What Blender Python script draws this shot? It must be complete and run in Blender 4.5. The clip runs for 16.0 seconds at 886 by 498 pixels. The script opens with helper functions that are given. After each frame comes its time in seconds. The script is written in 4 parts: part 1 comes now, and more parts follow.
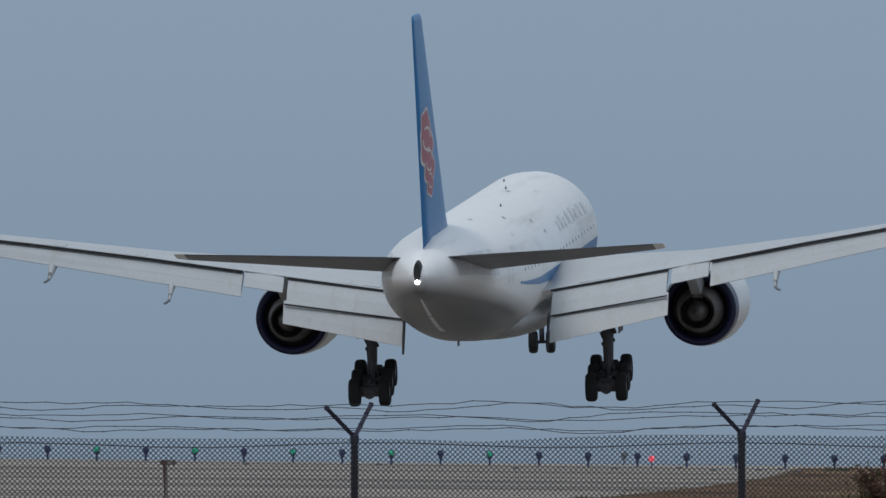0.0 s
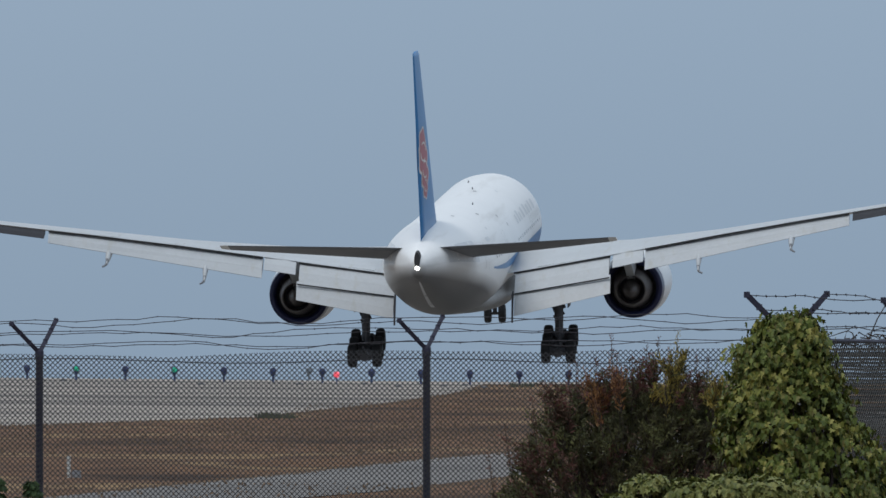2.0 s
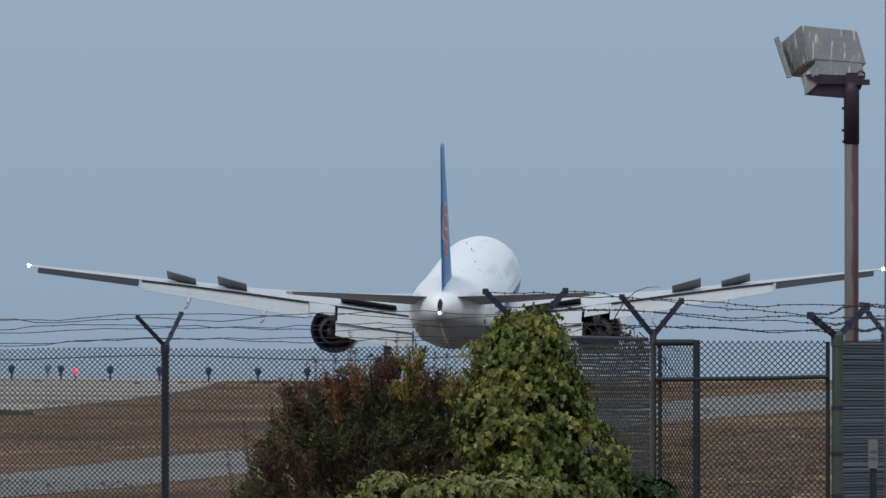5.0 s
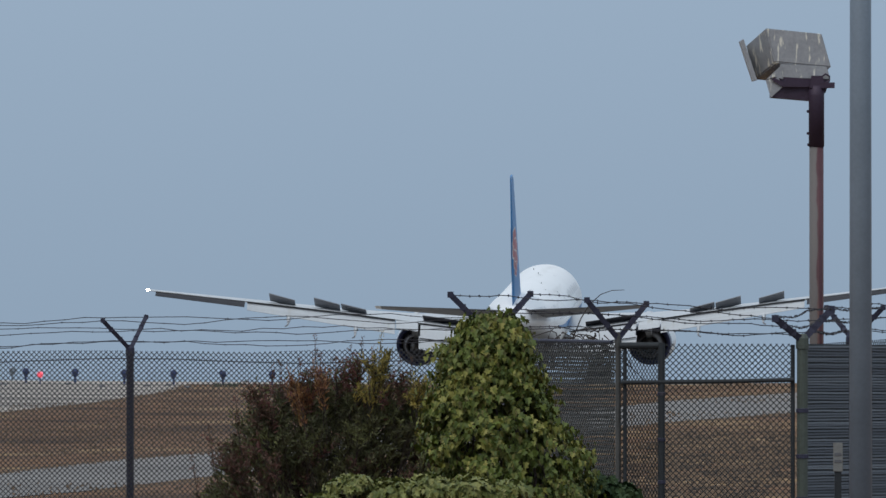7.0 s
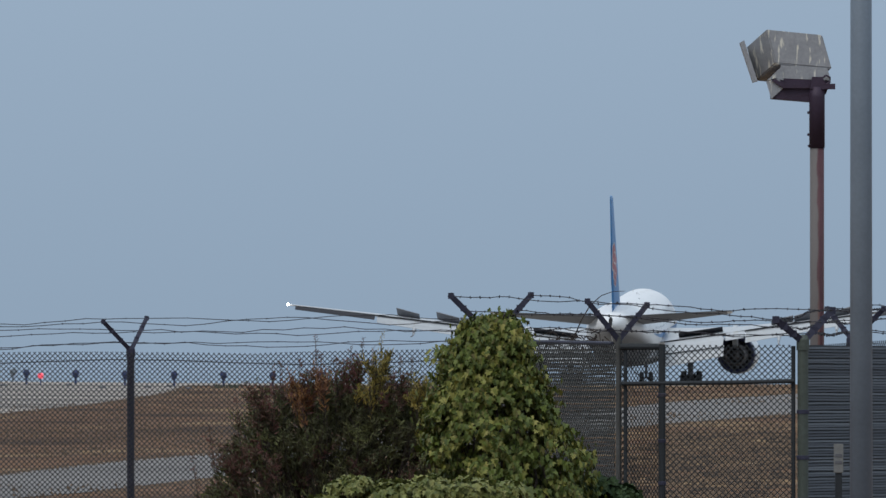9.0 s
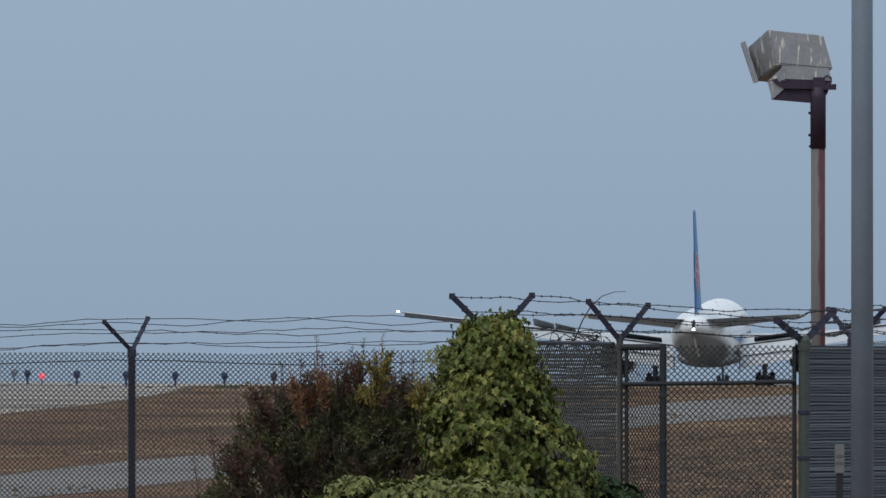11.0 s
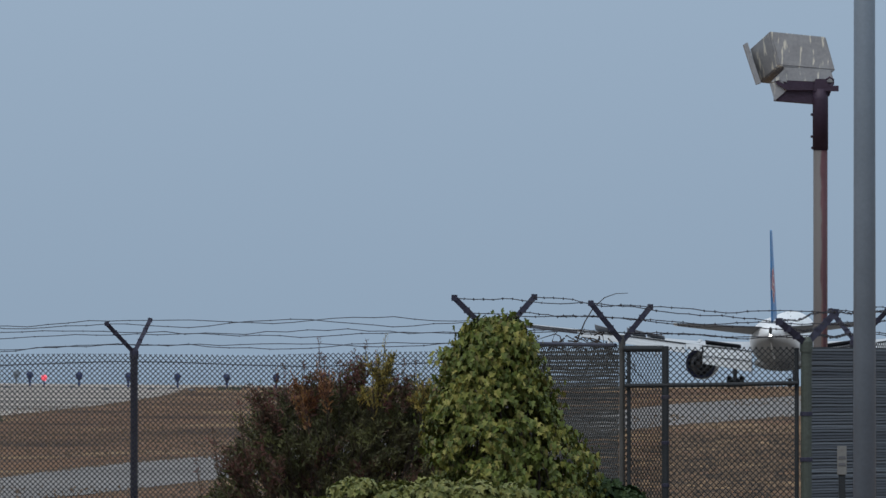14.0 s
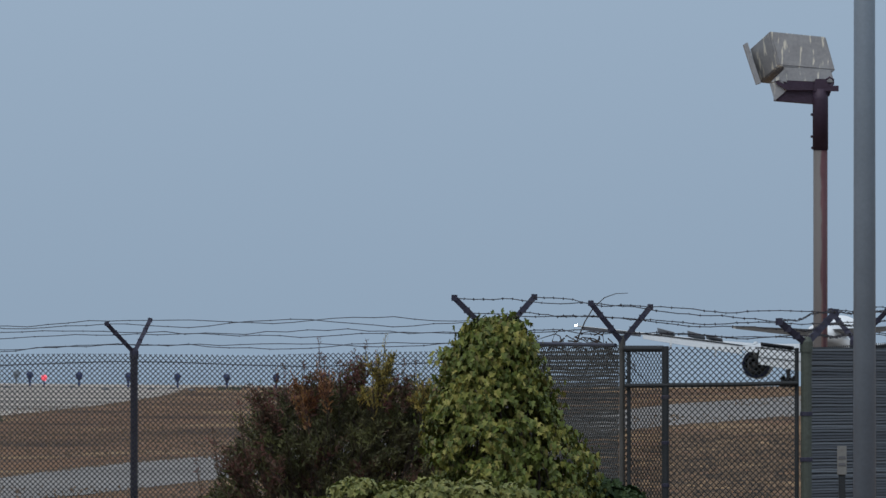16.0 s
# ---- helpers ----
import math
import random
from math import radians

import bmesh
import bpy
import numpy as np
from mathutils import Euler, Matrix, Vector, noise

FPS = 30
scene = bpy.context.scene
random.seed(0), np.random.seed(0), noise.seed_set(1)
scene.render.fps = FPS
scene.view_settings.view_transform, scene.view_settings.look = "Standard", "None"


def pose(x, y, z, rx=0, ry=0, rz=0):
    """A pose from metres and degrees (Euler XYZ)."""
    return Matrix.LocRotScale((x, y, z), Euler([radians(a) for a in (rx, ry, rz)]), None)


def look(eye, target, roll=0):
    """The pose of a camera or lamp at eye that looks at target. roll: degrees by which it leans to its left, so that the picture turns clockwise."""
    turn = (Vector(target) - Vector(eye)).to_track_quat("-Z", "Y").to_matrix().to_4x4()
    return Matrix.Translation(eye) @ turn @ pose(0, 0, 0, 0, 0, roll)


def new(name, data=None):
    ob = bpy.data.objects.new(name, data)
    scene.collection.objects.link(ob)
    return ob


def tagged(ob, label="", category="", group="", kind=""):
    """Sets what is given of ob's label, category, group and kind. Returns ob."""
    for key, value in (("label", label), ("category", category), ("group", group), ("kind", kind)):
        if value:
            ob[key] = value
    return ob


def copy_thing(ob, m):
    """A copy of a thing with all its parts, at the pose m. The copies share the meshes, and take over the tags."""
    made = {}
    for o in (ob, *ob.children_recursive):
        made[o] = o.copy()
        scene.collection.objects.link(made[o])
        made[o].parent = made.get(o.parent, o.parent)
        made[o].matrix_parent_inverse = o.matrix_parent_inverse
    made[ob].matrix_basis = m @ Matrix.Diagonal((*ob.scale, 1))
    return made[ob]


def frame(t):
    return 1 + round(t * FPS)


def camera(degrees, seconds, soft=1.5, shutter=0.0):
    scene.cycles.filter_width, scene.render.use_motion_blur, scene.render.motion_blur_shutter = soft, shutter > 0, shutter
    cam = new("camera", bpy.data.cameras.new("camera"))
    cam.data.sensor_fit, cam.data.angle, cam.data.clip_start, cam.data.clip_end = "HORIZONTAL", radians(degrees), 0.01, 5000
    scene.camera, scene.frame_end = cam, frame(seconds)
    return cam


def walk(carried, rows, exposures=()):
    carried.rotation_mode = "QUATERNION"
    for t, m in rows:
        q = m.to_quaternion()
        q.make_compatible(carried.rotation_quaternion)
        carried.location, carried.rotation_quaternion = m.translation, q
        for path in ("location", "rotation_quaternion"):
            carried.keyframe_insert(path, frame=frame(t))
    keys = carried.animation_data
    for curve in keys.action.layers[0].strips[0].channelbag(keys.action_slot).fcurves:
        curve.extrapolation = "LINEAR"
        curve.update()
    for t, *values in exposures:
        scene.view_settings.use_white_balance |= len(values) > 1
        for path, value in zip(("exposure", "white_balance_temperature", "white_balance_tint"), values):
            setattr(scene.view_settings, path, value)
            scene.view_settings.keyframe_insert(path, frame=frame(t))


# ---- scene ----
# One tall-lens camera on a tripod, 1.62 m above the fence foot, panned by hand.
cam = camera(3.742, 16.0, 1.5)
LENS = 24000.0
PAN = [(0, 1075, 143.5), (0.5, 915.5, 82), (1, 743, 28.7), (1.5, 579, -2), (2, 517.5, -5.5), (2.5, 464, -8),
       (3, 373.6, -11), (3.5, 281.7, -12.7), (4, 188.3, -11), (4.5, 104, -10), (5, 55, -11), (7.5, -7.7, -5),
       (8, -7.5, -5), (8.5, -6, -3.5), (9, -6, -3.5), (11.5, -3, -2), (12, -1.5, -0.5), (12.5, 0, 0), (16, 0, 0)]
walk(cam, [(t, pose(0, 0, 1.62, 90 + math.degrees((235 + v) / LENS), 0, math.degrees(h / LENS))) for t, h, v in PAN],
     exposures=[(0.0, -0.36), (0.5, -0.3), (1.5, -0.15), (3.0, -0.02), (5.0, 0.0), (16.0, 0.0)])

# ---- light: hazy overcast day ----
world = bpy.data.worlds.new("hazy_sky")
scene.world = world
world.use_nodes = True
wn, wl = world.node_tree.nodes, world.node_tree.links
wn.clear()
sky = wn.new("ShaderNodeTexSky")
sky.sky_type, sky.sun_disc = "NISHITA", False
sky.sun_elevation, sky.sun_rotation = radians(52), radians(215)
sky.dust_density = 4.0
wtc, wsep, wramp = wn.new("ShaderNodeTexCoord"), wn.new("ShaderNodeSeparateXYZ"), wn.new("ShaderNodeValToRGB")
wl.new(wtc.outputs["Generated"], wsep.inputs[0])
wl.new(wsep.outputs["Z"], wramp.inputs[0])
wramp.color_ramp.elements[0].position, wramp.color_ramp.elements[0].color = 0.0, (0.272, 0.366, 0.482, 1)
wramp.color_ramp.elements[1].position, wramp.color_ramp.elements[1].color = 1.0, (0.88, 0.98, 1.08, 1)
e = wramp.color_ramp.elements.new(0.03)
e.color = (0.314, 0.418, 0.546, 1)
wsky, wcloud, wadd, wout = wn.new("ShaderNodeBackground"), wn.new("ShaderNodeBackground"), wn.new("ShaderNodeAddShader"), wn.new("ShaderNodeOutputWorld")
wl.new(sky.outputs[0], wsky.inputs[0])
wsky.inputs[1].default_value = 0.006
wl.new(wramp.outputs[0], wcloud.inputs[0])
wcloud.inputs[1].default_value = 0.97
wl.new(wsky.outputs[0], wadd.inputs[0])
wl.new(wcloud.outputs[0], wadd.inputs[1])
wl.new(wadd.outputs[0], wout.inputs[0])
sun = new("sun", bpy.data.lights.new("sun", "SUN"))
sun.data.energy, sun.data.angle, sun.data.color = 0.9, radians(25), (1.0, 0.96, 0.9)
sun.matrix_world = look((-30, -40, 60), (0, 0, 0))


# ---- materials ----
def mat(name, base, rough=0.6, metal=0.0, vary=0.25, size=3.0, grain=40.0, bump=0.1, tints=None, per="", glow=None, spots=None, stretch=(1, 1, 1), gloss=0.5):
    """Base colour broken up at two scales; per: 'object' or 'island' picks among tints at random."""
    m = bpy.data.materials.new(name)
    m.use_nodes = True
    n, l = m.node_tree.nodes, m.node_tree.links
    b = n["Principled BSDF"]
    b.inputs["Roughness"].default_value, b.inputs["Metallic"].default_value = rough, metal
    b.inputs["Specular IOR Level"].default_value = gloss
    tc = n.new("ShaderNodeTexCoord")
    big, fine = n.new("ShaderNodeTexNoise"), n.new("ShaderNodeTexNoise")
    for tex, s in ((big, size), (fine, grain)):
        scaled = n.new("ShaderNodeMapping")
        scaled.inputs["Scale"].default_value = stretch
        scaled.inputs["Rotation"].default_value = (0.35, 0.5, 0.7)
        l.new(tc.outputs["Object"], scaled.inputs[0])
        l.new(scaled.outputs[0], tex.inputs["Vector"])
        tex.inputs["Scale"].default_value, tex.inputs["Detail"].default_value = s, 5.0
    ramp = n.new("ShaderNodeValToRGB")
    ramp.color_ramp.elements[0].position, ramp.color_ramp.elements[1].position = 0.3, 0.72
    ramp.color_ramp.elements[0].color = (*[c * (1 - vary) for c in base], 1)
    ramp.color_ramp.elements[1].color = (*[min(1, c * (1 + vary * 0.6)) for c in base], 1)
    mean = n.new("ShaderNodeMath")
    mean.operation = "MULTIPLY_ADD"
    l.new(big.outputs["Fac"], mean.inputs[0])
    mean.inputs[1].default_value = 0.6
    half = n.new("ShaderNodeMath")
    half.operation = "MULTIPLY"
    l.new(fine.outputs["Fac"], half.inputs[0])
    half.inputs[1].default_value = 0.4
    l.new(half.outputs[0], mean.inputs[2])
    l.new(mean.outputs[0], ramp.inputs[0])
    colour = ramp.outputs[0]
    if tints:
        pick = n.new("ShaderNodeValToRGB")
        pick.color_ramp.interpolation = "LINEAR"
        els = pick.color_ramp.elements
        while len(els) < len(tints):
            els.new(0.5)
        for i, c in enumerate(tints):
            els[i].position = i / (len(tints) - 1)
            els[i].color = (*c, 1)
        if per == "island":
            l.new(n.new("ShaderNodeNewGeometry").outputs["Random Per Island"], pick.inputs[0])
        elif per == "object":
            l.new(n.new("ShaderNodeObjectInfo").outputs["Random"], pick.inputs[0])
        else:
            l.new(big.outputs["Fac"], pick.inputs[0])
        if per == "cluster":
            isl, sub = n.new("ShaderNodeNewGeometry"), n.new("ShaderNodeMapRange")
            sub.inputs[1].default_value, sub.inputs[2].default_value = 0.32, 0.68
            l.new(big.outputs["Fac"], sub.inputs[0])
            add = n.new("ShaderNodeMix")
            add.data_type = "FLOAT"
            add.inputs[0].default_value = 0.18
            l.new(sub.outputs[0], add.inputs[2])
            l.new(isl.outputs["Random Per Island"], add.inputs[3])
            l.new(add.outputs[0], pick.inputs[0])
        if per == "field":
            sub = n.new("ShaderNodeMapRange")
            sub.inputs[1].default_value, sub.inputs[2].default_value = 0.34, 0.66
            l.new(big.outputs["Fac"], sub.inputs[0])
            l.new(sub.outputs[0], pick.inputs[0])
        mix = n.new("ShaderNodeMix")
        mix.data_type = "RGBA"
        mix.inputs[0].default_value = 0.8
        l.new(colour, mix.inputs[6])
        l.new(pick.outputs[0], mix.inputs[7])
        colour = mix.outputs[2]
    if spots:
        streak, mp, sr = n.new("ShaderNodeTexNoise"), n.new("ShaderNodeMapping"), n.new("ShaderNodeValToRGB")
        l.new(tc.outputs["Object"], mp.inputs[0])
        mp.inputs["Scale"].default_value = spots[1]
        l.new(mp.outputs[0], streak.inputs["Vector"])
        streak.inputs["Scale"].default_value, streak.inputs["Detail"].default_value = 1.0, 3.0
        l.new(streak.outputs["Fac"], sr.inputs[0])
        sr.color_ramp.elements[0].position, sr.color_ramp.elements[1].position = spots[2]
        mix = n.new("ShaderNodeMix")
        mix.data_type = "RGBA"
        l.new(sr.outputs[0], mix.inputs[0])
        l.new(colour, mix.inputs[6])
        mix.inputs[7].default_value = (*spots[0], 1)
        colour = mix.outputs[2]
    l.new(colour, b.inputs["Base Color"])
    if bump:
        bp = n.new("ShaderNodeBump")
        bp.inputs["Strength"].default_value, bp.inputs["Distance"].default_value = bump, 0.02
        l.new(fine.outputs["Fac"], bp.inputs["Height"])
        l.new(bp.outputs[0], b.inputs["Normal"])
    if glow:
        b.inputs["Emission Color"].default_value, b.inputs["Emission Strength"].default_value = (*glow[0], 1), glow[1]
    return m


M_WHITE = mat("white_aircraft_paint", (0.80, 0.81, 0.82), 0.32, 0, 0.05, 0.25, 3, 0.0, spots=((0.5, 0.48, 0.46), (0.6, 0.07, 1.6), (0.55, 0.85)))
M_WING = mat("light_grey_wing_paint", (0.48, 0.50, 0.52), 0.45, 0, 0.10, 0.5, 5, 0.0, spots=((0.42, 0.42, 0.4), (2.2, 0.3, 1.2), (0.58, 0.8)))


def shaded_grey_belly(m):
    """Grey paint, with underside shade put into its colour, below a line that climbs towards the tail, over the white
    of the hull.
    """
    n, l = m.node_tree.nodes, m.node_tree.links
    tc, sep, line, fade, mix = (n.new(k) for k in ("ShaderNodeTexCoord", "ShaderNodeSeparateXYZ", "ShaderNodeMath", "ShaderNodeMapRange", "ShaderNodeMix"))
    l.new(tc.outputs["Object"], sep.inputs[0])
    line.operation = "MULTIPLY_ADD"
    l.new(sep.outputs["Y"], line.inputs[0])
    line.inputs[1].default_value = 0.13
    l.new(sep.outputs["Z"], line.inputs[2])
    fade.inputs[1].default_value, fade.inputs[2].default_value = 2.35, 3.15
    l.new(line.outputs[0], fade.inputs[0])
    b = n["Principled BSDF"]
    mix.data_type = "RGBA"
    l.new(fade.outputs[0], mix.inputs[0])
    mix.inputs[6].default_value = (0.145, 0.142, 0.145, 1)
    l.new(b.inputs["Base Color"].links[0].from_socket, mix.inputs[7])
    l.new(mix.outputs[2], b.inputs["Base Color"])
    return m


M_HULL = shaded_grey_belly(mat("white_hull_over_shaded_grey", (0.86, 0.86, 0.86), 0.32, 0, 0.05, 0.25, 3, 0.0, spots=((0.55, 0.53, 0.5), (0.6, 0.07, 1.6), (0.58, 0.9))))
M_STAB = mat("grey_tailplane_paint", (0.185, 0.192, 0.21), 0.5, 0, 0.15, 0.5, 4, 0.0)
# The ailerons' underside shade is put into this dark grey.
M_DARK = mat("dark_grey_aileron_shade", (0.045, 0.045, 0.052), 0.7, 0, 0.2, 0.8, 6, 0.0, gloss=0.2)
M_LOWER = mat("worn_lower_fuselage_paint", (0.42, 0.42, 0.42), 0.4, 0, 0.2, 0.3, 3, 0.0, spots=((0.34, 0.33, 0.32), (0.9, 0.08, 0.9), (0.5, 0.8)))
M_TITLE = mat("faint_grey_lettering_paint", (0.70, 0.715, 0.735), 0.4, 0, 0.1, 2, 6, 0.0)
M_BLUE = mat("blue_tail_paint", (0.035, 0.20, 0.46), 0.35, 0, 0.15, 0.4, 4, 0.0)
M_RED = mat("red_emblem_paint", (0.44, 0.10, 0.12), 0.4, 0, 0.15, 1.0, 6, 0.0)
M_RIM = mat("pale_emblem_outline", (0.72, 0.66, 0.62), 0.4, 0, 0.1, 1.0, 6, 0.0)
M_COWL = mat("dark_blue_nacelle_lip", (0.025, 0.03, 0.09), 0.35, 0.2, 0.2, 1.0, 6, 0.0)
M_DUCT = mat("dark_engine_duct", (0.03, 0.03, 0.035), 0.6, 0.2, 0.3, 2.0, 12, 0.0)
M_HOT = mat("heat_stained_exhaust_metal", (0.135, 0.12, 0.115), 0.5, 0.5, 0.35, 1.4, 10, 0.05)
M_TYRE = mat("black_tyre_rubber", (0.022, 0.022, 0.024), 0.85, 0, 0.3, 3, 30, 0.2)
M_GEAR = mat("grimy_landing_gear_steel", (0.10, 0.10, 0.11), 0.5, 0.4, 0.35, 3, 20, 0.1)
M_HUB = mat("grey_wheel_hub", (0.3, 0.3, 0.31), 0.45, 0.5, 0.2, 5, 30, 0.0)
M_SEAM = mat("dark_panel_gap", (0.03, 0.03, 0.032), 0.8, 0, 0.2, 3, 20, 0.0)
M_GLASS = mat("shaded_cabin_window", (0.2, 0.22, 0.25), 0.15, 0, 0.2, 3, 20, 0.0)
M_STROBE = mat("white_navigation_light", (1, 0.98, 0.95), 0.3, 0, 0.0, 1, 1, 0, glow=((1, 0.97, 0.92), 14))
M_POST = mat("weathered_fence_steel", (0.046, 0.046, 0.072), 0.55, 0.1, 0.3, 8, 70, 0.15, spots=((0.09, 0.075, 0.07), (9, 9, 3), (0.62, 0.8)), gloss=0.2)
M_GREEN = mat("faded_green_post_paint", (0.075, 0.09, 0.075), 0.6, 0.1, 0.3, 6, 50, 0.15)
M_DULL = mat("dull_grey_fence_steel", (0.075, 0.074, 0.07), 0.6, 0.1, 0.3, 8, 70, 0.15)
M_MESH = mat("dull_chain_link_wire", (0.05, 0.052, 0.058), 0.6, 0.2, 0.25, 2, 60, 0.0)
M_MESHD = mat("dark_coated_chain_link_wire", (0.032, 0.036, 0.04), 0.6, 0.0, 0.3, 2, 60, 0.0, gloss=0.25)
M_SLAT = mat("weathered_grey_slat", (0.10, 0.105, 0.105), 0.7, 0.0, 0.3, 6, 40, 0.1, tints=[(0.12, 0.118, 0.11), (0.18, 0.178, 0.165), (0.26, 0.255, 0.235)], per="object")
M_SLATD = mat("dark_teal_slat", (0.045, 0.055, 0.06), 0.7, 0.0, 0.3, 6, 40, 0.1, tints=[(0.085, 0.10, 0.125), (0.12, 0.142, 0.17), (0.20, 0.23, 0.26)], per="object")
# For the row added behind the slats to darken their gaps.
M_SLATB = mat("dark_slat_gap_backing", (0.035, 0.042, 0.05), 0.7, 0.0, 0.3, 6, 40, 0.1)
M_BARB = mat("rusty_barbed_wire", (0.045, 0.043, 0.052), 0.7, 0.3, 0.35, 6, 60, 0.0)
M_BOX = mat("galvanised_floodlight_housing", (0.34, 0.345, 0.36), 0.5, 0.15, 0.25, 5, 40, 0.08, spots=((0.72, 0.69, 0.60), (30, 30, 6), (0.58, 0.64)))
M_RUST = mat("rusty_pole_steel", (0.13, 0.07, 0.055), 0.7, 0.1, 0.35, 5, 50, 0.2, spots=((0.27, 0.25, 0.25), (18, 18, 0.4), (0.49, 0.6)))


def two_toned(m):
    """Grey on the pole's -x side, dark rust colour on the other, with a ragged border."""
    n, l = m.node_tree.nodes, m.node_tree.links
    tc, sep, warp, add, fade, mix = (n.new(k) for k in ("ShaderNodeTexCoord", "ShaderNodeSeparateXYZ", "ShaderNodeTexNoise", "ShaderNodeMath", "ShaderNodeMapRange", "ShaderNodeMix"))
    l.new(tc.outputs["Object"], sep.inputs[0])
    l.new(tc.outputs["Object"], warp.inputs["Vector"])
    warp.inputs["Scale"].default_value = 5.0
    add.operation = "MULTIPLY_ADD"
    l.new(warp.outputs["Fac"], add.inputs[0])
    add.inputs[1].default_value = 0.045
    l.new(sep.outputs["X"], add.inputs[2])
    fade.inputs[1].default_value, fade.inputs[2].default_value = 0.020, 0.032
    l.new(add.outputs[0], fade.inputs[0])
    b = n["Principled BSDF"]
    mix.data_type = "RGBA"
    l.new(fade.outputs[0], mix.inputs[0])
    mix.inputs[6].default_value = (0.15, 0.135, 0.13, 1)
    l.new(b.inputs["Base Color"].links[0].from_socket, mix.inputs[7])
    l.new(mix.outputs[2], b.inputs["Base Color"])
    return m


M_POLE = two_toned(mat("two_toned_pole_steel", (0.10, 0.04, 0.05), 0.7, 0.1, 0.35, 5, 50, 0.2, spots=((0.16, 0.09, 0.08), (18, 18, 0.4), (0.49, 0.6))))
M_SLEEVE = mat("dark_brown_pole_sleeve", (0.045, 0.027, 0.05), 0.6, 0.2, 0.3, 6, 50, 0.15)
M_GPOLE = mat("grey_painted_lamp_pole", (0.195, 0.235, 0.28), 0.45, 0.1, 0.16, 4, 50, 0.06, spots=((0.11, 0.12, 0.12), (10, 10, 1.0), (0.6, 0.8)))
M_SIGN = mat("pale_sign_plate", (0.5, 0.5, 0.48), 0.6, 0, 0.15, 10, 60, 0)
M_NOTICE = mat("dull_notice_plate", (0.2, 0.2, 0.19), 0.6, 0, 0.25, 10, 60, 0)
M_MARK = mat("dark_sign_print", (0.12, 0.12, 0.13), 0.7, 0, 0.1, 10, 60, 0)
# Blue lamp housing with the tint of haze put into the colour.
M_LAMP = mat("haze_tinted_blue_lamp_housing", (0.035, 0.055, 0.15), 0.5, 0.1, 0.3, 8, 50, 0)
M_LGREEN = mat("green_signal_lens", (0.02, 0.4, 0.25), 0.3, 0, 0, 1, 1, 0, glow=((0.08, 0.9, 0.5), 0.15))
M_LRED = mat("red_signal_lens", (0.6, 0.03, 0.03), 0.3, 0, 0, 1, 1, 0, glow=((1.0, 0.12, 0.18), 1.1))
M_GROUND = mat("dry_brown_grassland", (0.075, 0.048, 0.032), 0.95, 0, 0.35, 0.07, 1.4, 0.0, stretch=(3.2, 1.1, 1), per="field", gloss=0.1,
               tints=[(0.06, 0.034, 0.021), (0.125, 0.068, 0.038), (0.195, 0.106, 0.057), (0.12, 0.068, 0.04), (0.30, 0.195, 0.10), (0.14, 0.082, 0.048)])
M_RUNWAY = mat("pale_weathered_runway_concrete", (0.375, 0.335, 0.295), 0.85, 0, 0.22, 0.05, 1.1, 0.1, gloss=0.1,
               spots=((0.15, 0.137, 0.125), (0.03, 0.22, 0.2), (0.45, 0.62)))
M_ROAD = mat("grey_service_road_asphalt", (0.215, 0.202, 0.193), 0.9, 0, 0.25, 0.12, 2.0, 0.15, gloss=0.05)
M_STRAW = mat("dry_straw_grass", (0.2, 0.14, 0.08), 0.9, 0, 0.3, 1, 10, 0, tints=[(0.06, 0.04, 0.027), (0.11, 0.068, 0.043), (0.165, 0.105, 0.065)], per="island")
M_DEAD = mat("dark_dead_grass", (0.05, 0.035, 0.025), 0.9, 0, 0.3, 1, 10, 0, tints=[(0.035, 0.025, 0.018), (0.07, 0.046, 0.03)], per="island")
M_TUFT = mat("dull_green_weeds", (0.06, 0.065, 0.04), 0.9, 0, 0.3, 1, 10, 0, tints=[(0.04, 0.045, 0.03), (0.075, 0.075, 0.045)], per="island")
M_IVY = mat("green_ivy_leaf", (0.10, 0.125, 0.026), 0.5, 0, 0.3, 5, 60, 0.1,
            tints=[(0.034, 0.052, 0.010), (0.085, 0.115, 0.02), (0.125, 0.155, 0.028), (0.055, 0.08, 0.014), (0.175, 0.18, 0.04), (0.11, 0.085, 0.028)], per="island", gloss=0.25)
M_YOUNG = mat("pale_yellow_ivy_leaf", (0.25, 0.24, 0.055), 0.5, 0, 0.25, 5, 60, 0.1, tints=[(0.11, 0.135, 0.024), (0.19, 0.195, 0.04), (0.31, 0.275, 0.08), (0.14, 0.152, 0.03)], per="island", gloss=0.25)
M_HEDGE = mat("pale_green_hedge_leaf", (0.14, 0.17, 0.045), 0.5, 0, 0.3, 4, 40, 0.1,
              tints=[(0.05, 0.068, 0.018), (0.14, 0.155, 0.036), (0.25, 0.235, 0.075), (0.09, 0.11, 0.026)], per="island", gloss=0.3)
M_SHRUB = mat("dark_green_shrub_leaf", (0.035, 0.06, 0.025), 0.6, 0, 0.3, 4, 40, 0.1, tints=[(0.02, 0.04, 0.016), (0.04, 0.07, 0.028), (0.06, 0.09, 0.035)], per="island", gloss=0.2)
M_BUSH = mat("dark_bush_leaf", (0.06, 0.075, 0.036), 0.55, 0, 0.35, 4.5, 30, 0.1,
             tints=[(0.052, 0.05, 0.028), (0.092, 0.096, 0.04), (0.078, 0.07, 0.04), (0.15, 0.155, 0.055), (0.078, 0.082, 0.036)], per="cluster", gloss=0.2)
